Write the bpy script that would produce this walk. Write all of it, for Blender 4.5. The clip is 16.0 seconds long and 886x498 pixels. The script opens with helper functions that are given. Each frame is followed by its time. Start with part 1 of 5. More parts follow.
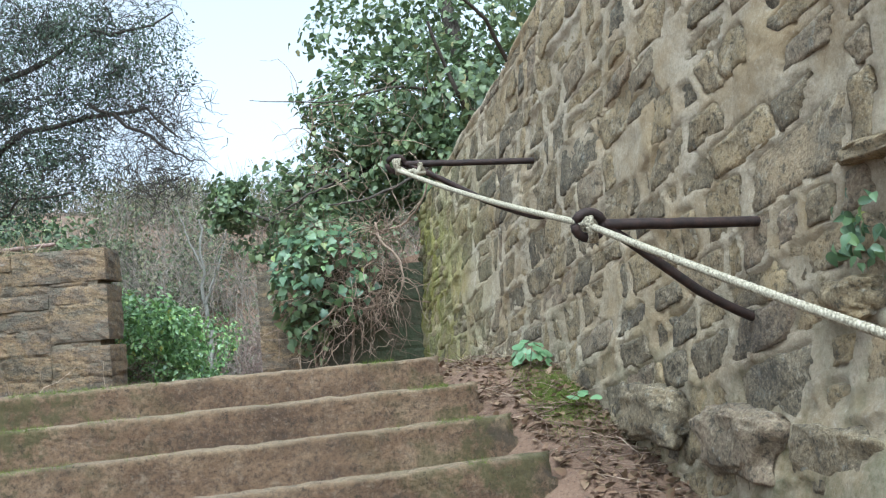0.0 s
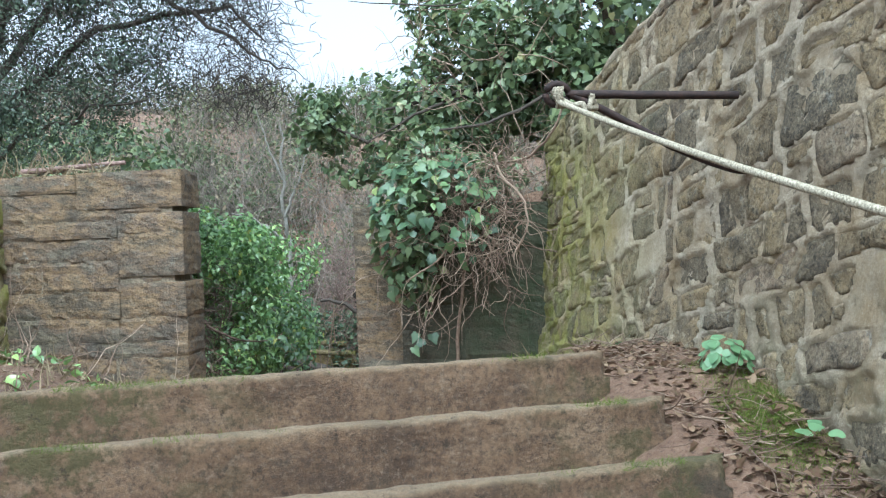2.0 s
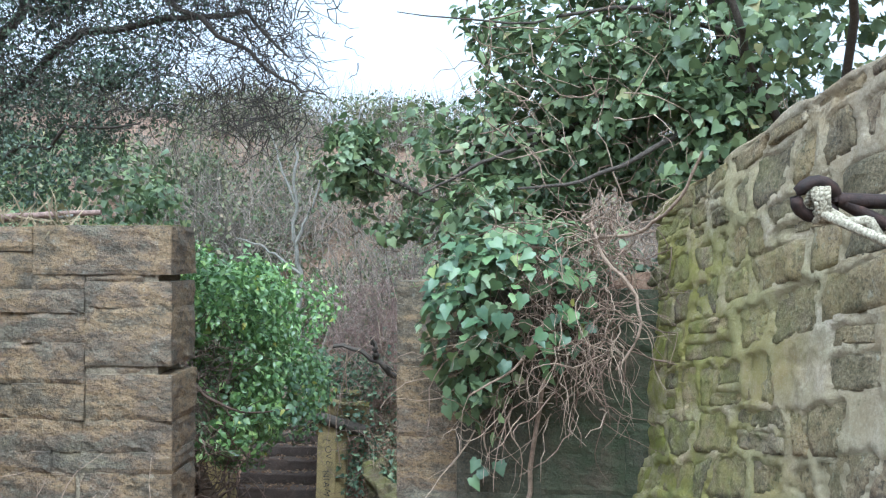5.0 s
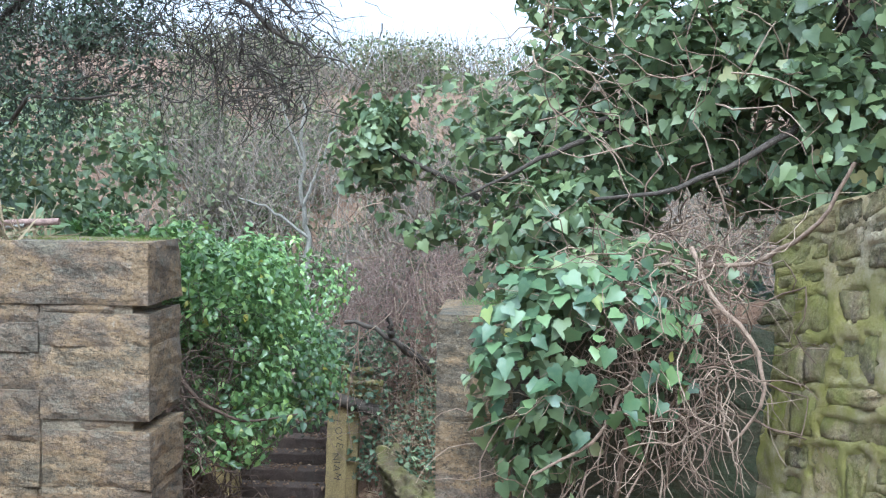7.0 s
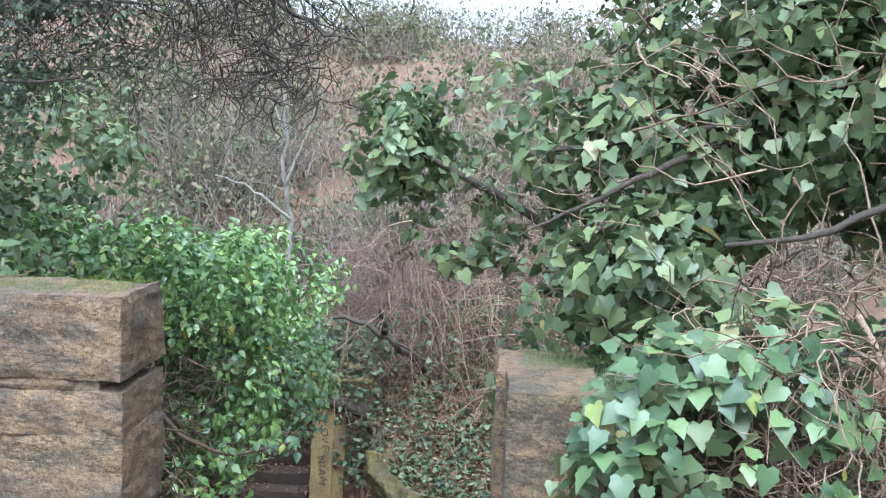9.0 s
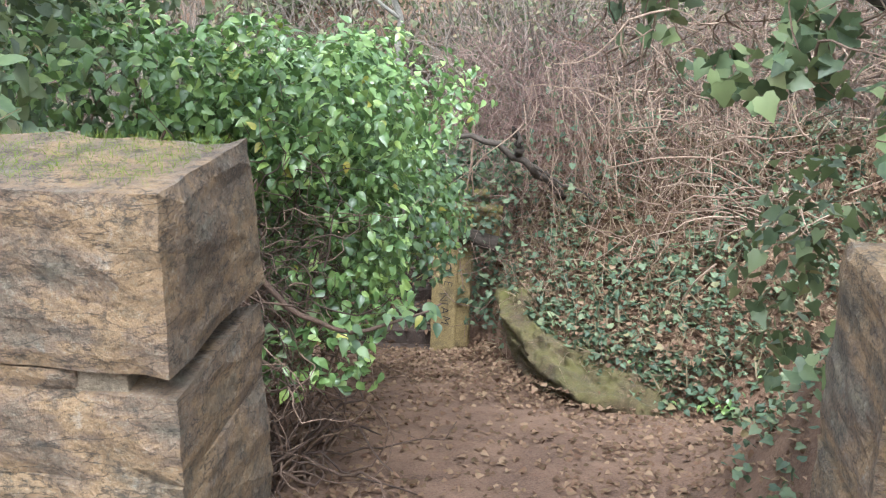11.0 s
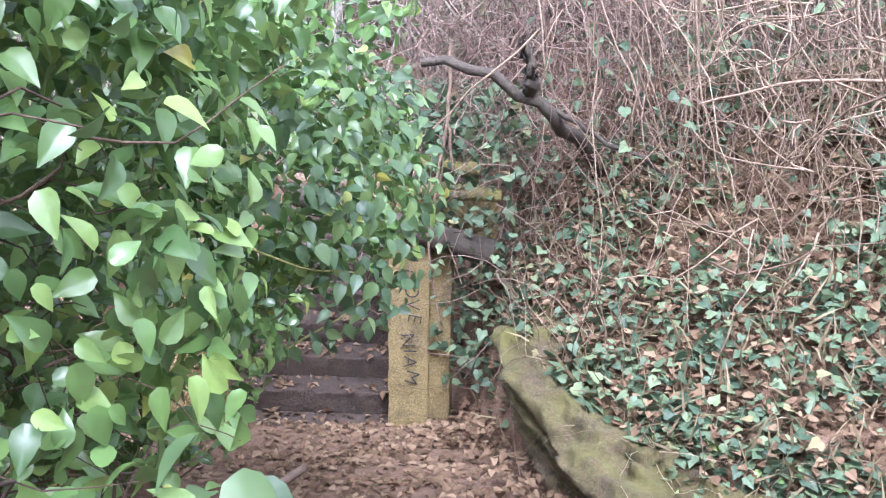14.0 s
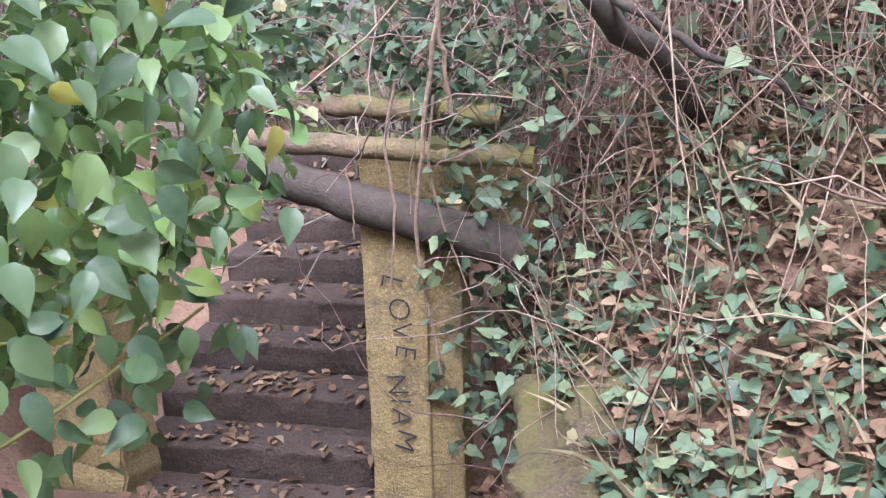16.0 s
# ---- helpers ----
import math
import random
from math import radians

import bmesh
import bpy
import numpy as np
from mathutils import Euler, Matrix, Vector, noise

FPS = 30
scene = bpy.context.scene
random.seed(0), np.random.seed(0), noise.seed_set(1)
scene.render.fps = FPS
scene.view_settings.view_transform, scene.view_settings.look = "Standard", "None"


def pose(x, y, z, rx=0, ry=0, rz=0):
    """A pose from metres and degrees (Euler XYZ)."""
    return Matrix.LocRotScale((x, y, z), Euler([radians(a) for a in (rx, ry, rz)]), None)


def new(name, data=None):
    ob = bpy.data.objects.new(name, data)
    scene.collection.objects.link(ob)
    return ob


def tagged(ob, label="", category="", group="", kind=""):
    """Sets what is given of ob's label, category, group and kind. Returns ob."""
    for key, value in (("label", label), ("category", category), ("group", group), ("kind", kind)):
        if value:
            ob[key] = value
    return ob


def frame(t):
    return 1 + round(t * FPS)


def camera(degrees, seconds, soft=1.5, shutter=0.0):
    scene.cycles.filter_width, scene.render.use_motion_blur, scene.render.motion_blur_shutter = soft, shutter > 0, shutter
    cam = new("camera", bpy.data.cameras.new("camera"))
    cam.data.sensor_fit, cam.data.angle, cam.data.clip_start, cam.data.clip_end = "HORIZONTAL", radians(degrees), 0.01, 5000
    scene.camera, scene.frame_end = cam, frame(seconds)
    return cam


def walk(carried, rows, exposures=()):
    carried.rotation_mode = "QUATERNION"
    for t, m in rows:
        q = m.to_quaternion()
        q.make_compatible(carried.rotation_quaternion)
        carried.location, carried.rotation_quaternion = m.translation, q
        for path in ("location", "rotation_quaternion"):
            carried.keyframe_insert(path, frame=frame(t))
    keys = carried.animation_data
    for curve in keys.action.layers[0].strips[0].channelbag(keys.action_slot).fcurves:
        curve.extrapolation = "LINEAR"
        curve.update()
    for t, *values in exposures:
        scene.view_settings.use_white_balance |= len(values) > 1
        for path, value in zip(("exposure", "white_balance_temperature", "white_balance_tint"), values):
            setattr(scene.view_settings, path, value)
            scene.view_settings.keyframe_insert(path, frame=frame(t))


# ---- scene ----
cam = camera(49.1, 16.0, soft=1.2)
METRES, EYE, TILT, LEAN, TURN = 14.5, 1.5, 5.0, 5.0, 0.0
ROWS = [
    (0.0, 0.0, 0.0, 0.0, -0.0, 0.0, -0.0),
    (0.5, -0.0031, 0.0243, 0.0049, 1.8, -0.96, 1.0),
    (1.0, -0.0164, 0.0454, 0.0033, 2.92, -1.85, 1.18),
    (1.5, -0.0232, 0.061, 0.0067, 4.46, -5.06, -1.35),
    (2.0, -0.0294, 0.0864, 0.0139, 4.28, -5.57, -2.34),
    (2.5, -0.043, 0.1063, 0.0136, 3.85, -6.03, -0.95),
    (3.0, -0.0472, 0.1257, 0.0165, 3.26, -6.52, -4.91),
    (3.5, -0.0552, 0.1472, 0.0225, 4.7, -6.27, -4.99),
    (4.0, -0.0661, 0.1652, 0.0313, 5.14, -5.52, -4.77),
    (4.5, -0.0635, 0.1897, 0.0318, 4.3, -4.86, -4.83),
    (5.0, -0.0676, 0.209, 0.0337, 4.71, -5.07, -4.75),
    (7.5, -0.0977, 0.312, 0.0518, 5.01, -9.35, -5.34),
    (8.0, -0.1079, 0.3271, 0.0506, 4.55, -9.59, -5.78),
    (8.5, -0.1216, 0.3443, 0.0607, 3.86, -9.95, -6.17),
    (9.0, -0.1226, 0.3685, 0.0588, 3.44, -10.79, -6.24),
    (9.5, -0.128, 0.3846, 0.0585, 5.58, -15.05, -5.55),
    (10.0, -0.1431, 0.4128, 0.0583, 7.21, -19.03, -4.88),
    (12.5, -0.171, 0.6173, -0.0257, 10.18, -23.95, -2.94),
    (13.0, -0.175, 0.6588, -0.0422, 10.79, -23.18, -2.34),
    (13.5, -0.1782, 0.7042, -0.0591, 9.95, -22.3, -2.49),
    (14.0, -0.1811, 0.7527, -0.0777, 7.59, -21.86, -3.54),
    (14.5, -0.1768, 0.7975, -0.0958, 7.17, -21.65, -3.81),
    (15.0, -0.1772, 0.8404, -0.1115, 9.09, -21.0, -2.93),
    (15.5, -0.1727, 0.8786, -0.1224, 10.11, -21.04, -1.41),
    (16.0, -0.1627, 0.915, -0.1327, 14.44, -23.59, -0.41),
]
EXPOSURES = [(0.0, 1.14, 5200, 0), (5.0, 1.29, 5000, 1), (9.0, 1.53, 5150, 8), (10.2, 1.5, 5700, 10), (12.3, 2.27, 5350, 11), (14.0, 2.36, 5250, 20), (15.5, 2.3, 5350, 24), (16.0, 2.18, 5450, 24)]
walk(cam, [(t, pose(0, 0, EYE, TILT, LEAN, TURN) @ pose(METRES * x, METRES * y, METRES * z, 90 + pitch, roll, yaw)) for t, x, y, z, yaw, pitch, roll in ROWS], EXPOSURES)


# ---- light ----
world = bpy.data.worlds.new("overcast_sky")
scene.world = world
world.use_nodes = True
wn, wl = world.node_tree.nodes, world.node_tree.links
sky = wn.new("ShaderNodeTexSky")
sky.sky_type, sky.sun_disc = "NISHITA", False
sky.sun_elevation, sky.sun_rotation = radians(58), radians(200)
sky.air_density, sky.dust_density, sky.ozone_density = 1.0, 4.0, 1.0
grey = wn.new("ShaderNodeHueSaturation")
grey.inputs["Saturation"].default_value = 0.1
wl.new(sky.outputs[0], grey.inputs["Color"])
wl.new(grey.outputs[0], wn["Background"].inputs["Color"])
wn["Background"].inputs["Strength"].default_value = 0.15
sun = new("sun", bpy.data.lights.new("sun", "SUN"))
sun.data.energy, sun.data.angle, sun.data.color = 1.9, radians(35), (1.0, 0.97, 0.92)
sun.matrix_world = pose(0, 0, 30, 32, 0, 20)

# ---- helpers of this scene ----
rng = np.random.default_rng(7)


def mesh_of(name, verts, faces, mat, smooth=False):
    me = bpy.data.meshes.new(name)
    me.from_pydata([tuple(v) for v in verts], [], [tuple(f) for f in faces])
    me.materials.append(mat)
    if smooth:
        me.polygons.foreach_set("use_smooth", [True] * len(me.polygons))
    me.update()
    return me


def tri_mesh(name, verts, tris, mat, smooth=False):
    """A mesh out of arrays of vertices and triangles."""
    me = bpy.data.meshes.new(name)
    n = len(tris)
    me.vertices.add(len(verts))
    me.vertices.foreach_set("co", np.asarray(verts, np.float32).ravel())
    me.loops.add(3 * n)
    me.loops.foreach_set("vertex_index", np.asarray(tris, np.int32).ravel())
    me.polygons.add(n)
    me.polygons.foreach_set("loop_start", np.arange(0, 3 * n, 3, dtype=np.int32))
    me.polygons.foreach_set("use_smooth", np.full(n, smooth))
    me.materials.append(mat)
    me.update(calc_edges=True)
    me.validate()
    return me


def put(name, me, parent=None, label="", kind=""):
    ob = new(name, me)
    ob.parent = parent
    return tagged(ob, label=label, kind=kind)


def thing(name, label, category, group="", at=(0, 0, 0)):
    ob = new(name)
    ob.location = at
    ob.empty_display_size = 0.1
    return tagged(ob, label=label, category=category, group=group)


def nz(x, y, z=0.0, f=1.0):
    return noise.noise(Vector((x * f, y * f, z * f)))


def unit(v):
    return v / np.maximum(np.linalg.norm(v, axis=-1, keepdims=True), 1e-9)


# ---- materials ----
def material(name, build):
    m = bpy.data.materials.new(name)
    m.use_nodes = True
    build(m.node_tree.nodes, m.node_tree.links, m.node_tree.nodes["Principled BSDF"])
    return m


def ramp(n, l, src, stops):
    r = n.new("ShaderNodeValToRGB")
    while len(r.color_ramp.elements) < len(stops):
        r.color_ramp.elements.new(0.5)
    for e, (p, c) in zip(r.color_ramp.elements, stops):
        e.position, e.color = p, (*c, 1)
    l.new(src, r.inputs[0])
    return r.outputs[0]


def tex(n, l, scale, detail=6, rough=0.6, stretch=None, kind="noise"):
    co = n.new("ShaderNodeNewGeometry").outputs["Position"]
    if stretch:
        mp = n.new("ShaderNodeMapping")
        mp.inputs["Scale"].default_value = stretch
        l.new(co, mp.inputs["Vector"])
        co = mp.outputs[0]
    t = n.new("ShaderNodeTexNoise")
    t.inputs["Scale"].default_value, t.inputs["Detail"].default_value, t.inputs["Roughness"].default_value = scale, detail, rough
    l.new(co, t.inputs["Vector"])
    return t.outputs["Fac"]


def mix(n, l, fac, a, b, mode="MIX"):
    m = n.new("ShaderNodeMix")
    m.data_type, m.blend_type = "RGBA", mode
    for sock, v in ((m.inputs[0], fac), (m.inputs[6], a), (m.inputs[7], b)):
        if isinstance(v, (int, float)):
            sock.default_value = v
        elif isinstance(v, tuple):
            sock.default_value = (*v, 1)
        else:
            l.new(v, sock)
    return m.outputs[2]


def maths(n, l, op, a, b):
    m = n.new("ShaderNodeMath")
    m.operation, m.use_clamp = op, True
    for sock, v in ((m.inputs[0], a), (m.inputs[1], b)):
        if isinstance(v, (int, float)):
            sock.default_value = v
        else:
            l.new(v, sock)
    return m.outputs[0]


def speckle(n, l, c, scale, dark, light, amount=0.75):
    """Sharp fine grain: dark pits and light crumbs."""
    f = tex(n, l, scale, 5, 0.9)
    c = mix(n, l, ramp(n, l, f, [(0.38, (amount, amount, amount)), (0.47, (0, 0, 0))]), c, dark)
    return mix(n, l, ramp(n, l, f, [(0.55, (0, 0, 0)), (0.64, (amount, amount, amount))]), c, light)


def bump(n, l, bsdf, src, strength, dist=0.02):
    b = n.new("ShaderNodeBump")
    b.inputs["Strength"].default_value, b.inputs["Distance"].default_value = strength, dist
    l.new(src, b.inputs["Height"])
    l.new(b.outputs[0], bsdf.inputs["Normal"])


def chance(n, l, island):
    """A number of its own for each piece."""
    if island:
        return n.new("ShaderNodeNewGeometry").outputs["Random Per Island"]
    return n.new("ShaderNodeObjectInfo").outputs["Random"]


def band(n, l, axis, lo, hi):
    """0 to 1 along a world axis, for moss and damp that keep to one place."""
    sep = n.new("ShaderNodeSeparateXYZ")
    l.new(n.new("ShaderNodeNewGeometry").outputs["Position"], sep.inputs[0])
    m = n.new("ShaderNodeMapRange")
    m.inputs["From Min"].default_value, m.inputs["From Max"].default_value = lo, hi
    l.new(sep.outputs["XYZ".index(axis)], m.inputs["Value"])
    return m.outputs[0]


def stone_material(name, tones, island=False, moss=None, roughness=0.9, spots=0.5, growth=(0.2, 0.2, 0.035), smear=None, shared=None, cracks=0.0, crust=0.0):
    def build(n, l, p):
        k = chance(n, l, island)
        base = ramp(n, l, k, tones)
        coarse, fine = tex(n, l, 7, 5, 0.65), tex(n, l, 60, 4, 0.7)
        c = mix(n, l, ramp(n, l, coarse, [(0.42, (0, 0, 0)), (0.62, (0.6, 0.6, 0.6))]), base, tuple(v * 0.7 for v in tones[0][1]))
        c = mix(n, l, ramp(n, l, fine, [(0.35, (0, 0, 0)), (0.7, (0.6, 0.6, 0.6))]), c, tuple(min(1, v * 1.35) for v in tones[-1][1]))
        if shared:
            c = mix(n, l, 0.78, c, ramp(n, l, tex(n, l, 2.0, 8, 0.72, (0.8, 0.8, 1.7)), shared))
        if smear:
            c = mix(n, l, ramp(n, l, tex(n, l, 9, 8, 0.8), [(0.56, (0, 0, 0)), (0.62, (0.7, 0.7, 0.7))]), c, smear)
        lich = ramp(n, l, tex(n, l, 16, 6, 0.7), [(0.6, (0, 0, 0)), (0.68, (spots, spots, spots))])
        c = mix(n, l, lich, c, (0.42, 0.42, 0.36))
        soot = ramp(n, l, tex(n, l, 3.1, 7, 0.7), [(0.52, (0, 0, 0)), (0.66, (0.65, 0.65, 0.65))])
        c = mix(n, l, soot, c, (0.06, 0.05, 0.04))
        c = speckle(n, l, c, 75, tuple(v * 0.3 for v in tones[0][1]), tuple(min(1, v * 1.7) for v in tones[-1][1]), 0.6)
        if crust:
            pits = ramp(n, l, tex(n, l, 20, 9, 0.8), [(0.4, (crust, crust, crust)), (0.47, (0, 0, 0))])
            c = mix(n, l, pits, c, (0.035, 0.03, 0.02))
        if cracks:
            beds = tex(n, l, 2.2, 6, 0.6, (1.0, 1.0, 3.2))
            for at in (0.44, 0.52, 0.6):
                line = ramp(n, l, beds, [(at - 0.007, (0, 0, 0)), (at, (cracks, cracks, cracks)), (at + 0.007, (0, 0, 0))])
                c = mix(n, l, line, c, (0.03, 0.025, 0.018))
        if moss:
            axis, lo, hi = moss
            where = band(n, l, axis, lo, hi)
            if axis == "Y":
                where = maths(n, l, "MULTIPLY", where, band(n, l, "Z", 3.1, 2.3))
            a = maths(n, l, "MULTIPLY", where, ramp(n, l, tex(n, l, 4, 6, 0.7), [(0.35, (0, 0, 0)), (0.62, (1, 1, 1))]))
            c = mix(n, l, a, c, growth)
        l.new(c, p.inputs["Base Color"])
        p.inputs["Roughness"].default_value = roughness
        bump(n, l, p, maths(n, l, "ADD", maths(n, l, "MULTIPLY", fine, 0.35), maths(n, l, "MULTIPLY", tex(n, l, 18, 8, 0.75), 0.65)), 1.0, 0.035)
    return material(name, build)


def leaf_material(name, tones, island=True, roughness=0.33, shine=0.75):
    def build(n, l, p):
        c = ramp(n, l, chance(n, l, island), tones)
        c = mix(n, l, ramp(n, l, tex(n, l, 45, 4), [(0.4, (0, 0, 0)), (0.75, (0.35, 0.35, 0.35))]), c, (0.16, 0.2, 0.09))
        l.new(c, p.inputs["Base Color"])
        p.inputs["Roughness"].default_value = roughness
        p.inputs["Specular IOR Level"].default_value = shine
        t = n.new("ShaderNodeBsdfTranslucent")
        l.new(c, t.inputs["Color"])
        s = n.new("ShaderNodeMixShader")
        s.inputs[0].default_value = 0.25
        l.new(p.outputs[0], s.inputs[1])
        l.new(t.outputs[0], s.inputs[2])
        l.new(s.outputs[0], n["Material Output"].inputs["Surface"])
    return material(name, build)


def bark_material(name, tones, island=True):
    def build(n, l, p):
        c = ramp(n, l, chance(n, l, island), tones)
        c = mix(n, l, ramp(n, l, tex(n, l, 40, 5), [(0.4, (0, 0, 0)), (0.7, (0.6, 0.6, 0.6))]), c, tuple(v * 0.45 for v in tones[0][1]))
        l.new(c, p.inputs["Base Color"])
        p.inputs["Roughness"].default_value = 0.85
        bump(n, l, p, tex(n, l, 45, 8, 0.75), 0.9, 0.012)
    return material(name, build)


def earth_build(n, l, p):
    c = ramp(n, l, tex(n, l, 2.2, 8, 0.65), [(0.3, (0.085, 0.046, 0.028)), (0.5, (0.16, 0.092, 0.055)), (0.7, (0.235, 0.142, 0.088))])
    c = mix(n, l, ramp(n, l, tex(n, l, 55, 5, 0.7), [(0.42, (0, 0, 0)), (0.72, (0.7, 0.7, 0.7))]), c, (0.23, 0.155, 0.105))
    c = speckle(n, l, c, 48, (0.04, 0.026, 0.018), (0.28, 0.19, 0.13), 0.65)
    l.new(c, p.inputs["Base Color"])
    p.inputs["Roughness"].default_value = 0.95
    bump(n, l, p, tex(n, l, 30, 8, 0.7), 0.8, 0.03)


def rust_stain(n, l, c):
    """Brown streaks down the wall below the iron brackets."""
    for y, top, low in ((3.5, 1.46, 0.75), (5.5, 2.14, 1.35)):
        across = maths(n, l, "MULTIPLY", band(n, l, "Y", y - 0.09, y - 0.01), band(n, l, "Y", y + 0.09, y + 0.01))
        down = maths(n, l, "MULTIPLY", band(n, l, "Z", low, top - 0.1), band(n, l, "Z", top + 0.03, top - 0.02))
        fade = maths(n, l, "MULTIPLY", maths(n, l, "MULTIPLY", across, down), ramp(n, l, tex(n, l, 12, 6, 0.7, (1, 1, 0.3)), [(0.35, (0.2, 0.2, 0.2)), (0.6, (0.9, 0.9, 0.9))]))
        c = mix(n, l, fade, c, (0.13, 0.07, 0.03))
    return c


def mortar_build(n, l, p):
    c = ramp(n, l, tex(n, l, 3.5, 8, 0.7), [(0.28, (0.34, 0.26, 0.165)), (0.5, (0.49, 0.395, 0.27)), (0.72, (0.6, 0.52, 0.39))])
    c = mix(n, l, ramp(n, l, tex(n, l, 45, 6, 0.75), [(0.46, (0, 0, 0)), (0.74, (0.6, 0.6, 0.6))]), c, (0.2, 0.16, 0.105))
    black = ramp(n, l, tex(n, l, 11, 9, 0.8), [(0.6, (0, 0, 0)), (0.68, (0.7, 0.7, 0.7))])
    c = mix(n, l, black, c, (0.08, 0.065, 0.045))
    rust = ramp(n, l, tex(n, l, 1.8, 6, 0.65), [(0.46, (0, 0, 0)), (0.62, (0.65, 0.65, 0.65))])
    c = mix(n, l, rust, c, (0.36, 0.24, 0.1))
    c = speckle(n, l, c, 70, (0.17, 0.135, 0.085), (0.66, 0.61, 0.5), 0.4)
    damp = maths(n, l, "MULTIPLY", maths(n, l, "MULTIPLY", band(n, l, "Y", 6.3, 7.9), band(n, l, "Z", 3.1, 2.3)), ramp(n, l, tex(n, l, 3, 6, 0.7), [(0.32, (0, 0, 0)), (0.54, (0.92, 0.92, 0.92))]))
    c = mix(n, l, damp, c, (0.24, 0.225, 0.038))
    c = rust_stain(n, l, c)
    foot = maths(n, l, "MULTIPLY", band(n, l, "Z", 1.75, 1.1), ramp(n, l, tex(n, l, 5, 6, 0.7), [(0.45, (0, 0, 0)), (0.62, (0.6, 0.6, 0.6))]))
    c = mix(n, l, foot, c, (0.09, 0.1, 0.03))
    l.new(c, p.inputs["Base Color"])
    p.inputs["Roughness"].default_value = 0.95
    bump(n, l, p, tex(n, l, 30, 9, 0.8), 1.0, 0.03)


def step_build(n, l, p):
    c = ramp(n, l, tex(n, l, 3, 8, 0.7, (1, 1, 2)), [(0.32, (0.11, 0.064, 0.034)), (0.5, (0.25, 0.15, 0.08)), (0.68, (0.37, 0.25, 0.145))])
    c = mix(n, l, ramp(n, l, tex(n, l, 40, 8, 0.85), [(0.46, (0, 0, 0)), (0.6, (0.8, 0.8, 0.8))]), c, (0.075, 0.05, 0.034))
    c = mix(n, l, ramp(n, l, tex(n, l, 14, 8, 0.8), [(0.55, (0, 0, 0)), (0.66, (0.6, 0.6, 0.6))]), c, (0.38, 0.28, 0.19))
    c = speckle(n, l, c, 60, (0.05, 0.032, 0.02), (0.42, 0.31, 0.21), 0.45)
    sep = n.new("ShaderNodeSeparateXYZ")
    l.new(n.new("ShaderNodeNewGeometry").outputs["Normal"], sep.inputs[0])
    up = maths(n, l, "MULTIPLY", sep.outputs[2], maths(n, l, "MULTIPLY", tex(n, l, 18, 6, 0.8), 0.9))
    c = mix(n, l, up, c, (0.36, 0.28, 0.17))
    ends = maths(n, l, "ADD", band(n, l, "X", -0.5, 0.1), band(n, l, "X", -1.2, -1.8))
    mossy = maths(n, l, "MULTIPLY", ends, ramp(n, l, tex(n, l, 5, 7, 0.7), [(0.47, (0, 0, 0)), (0.56, (0.75, 0.75, 0.75))]))
    c = mix(n, l, mossy, c, (0.1, 0.093, 0.03))
    pits = ramp(n, l, tex(n, l, 17, 9, 0.85), [(0.37, (0.85, 0.85, 0.85)), (0.44, (0, 0, 0))])
    c = mix(n, l, pits, c, (0.045, 0.03, 0.018))
    patch = ramp(n, l, tex(n, l, 2.1, 7, 0.7), [(0.57, (0, 0, 0)), (0.66, (0.75, 0.75, 0.75))])
    c = mix(n, l, patch, c, (0.07, 0.055, 0.035))
    l.new(c, p.inputs["Base Color"])
    p.inputs["Roughness"].default_value = 0.92
    bump(n, l, p, tex(n, l, 26, 9, 0.8), 1.0, 0.035)


def rust_build(n, l, p):
    c = ramp(n, l, tex(n, l, 35, 6), [(0.35, (0.018, 0.012, 0.01)), (0.6, (0.04, 0.022, 0.017)), (0.8, (0.075, 0.036, 0.024))])
    l.new(c, p.inputs["Base Color"])
    p.inputs["Roughness"].default_value, p.inputs["Metallic"].default_value = 0.75, 0.3
    bump(n, l, p, tex(n, l, 120, 5), 0.6, 0.004)


def rope_build(n, l, p):
    c = ramp(n, l, tex(n, l, 140, 4), [(0.35, (0.15, 0.125, 0.08)), (0.6, (0.4, 0.355, 0.26))])
    l.new(c, p.inputs["Base Color"])
    p.inputs["Roughness"].default_value = 0.9


EARTH, MORTAR = material("earth", earth_build), material("lime_mortar", mortar_build)
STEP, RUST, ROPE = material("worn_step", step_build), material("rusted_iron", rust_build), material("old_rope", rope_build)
RUBBLE_TONES = [(0.0, (0.06, 0.05, 0.035)), (0.12, (0.13, 0.1, 0.062)), (0.35, (0.24, 0.17, 0.085)), (0.6, (0.33, 0.235, 0.11)), (0.8, (0.38, 0.275, 0.145)), (0.9, (0.22, 0.15, 0.1)), (1.0, (0.3, 0.24, 0.15))]
SAND_TONES = [(0.0, (0.085, 0.078, 0.06)), (0.3, (0.15, 0.122, 0.083)), (0.5, (0.15, 0.11, 0.074)), (0.75, (0.21, 0.155, 0.092)), (1.0, (0.165, 0.148, 0.108))]
RUBBLE, RUBBLE_REST = stone_material("rubble", RUBBLE_TONES, False, ("Y", 6.3, 8.2), smear=(0.44, 0.37, 0.26), crust=0.75), stone_material("rubble_rest", RUBBLE_TONES, True, ("Y", 6.3, 8.2), smear=(0.44, 0.37, 0.26), crust=0.75)
SAND = stone_material("sandstone", SAND_TONES, spots=0.3, shared=[(0.3, (0.05, 0.045, 0.034)), (0.41, (0.16, 0.115, 0.066)), (0.47, (0.3, 0.19, 0.09)), (0.52, (0.19, 0.125, 0.076)), (0.59, (0.14, 0.118, 0.082)), (0.72, (0.34, 0.275, 0.165))], cracks=0.85, crust=0.5)
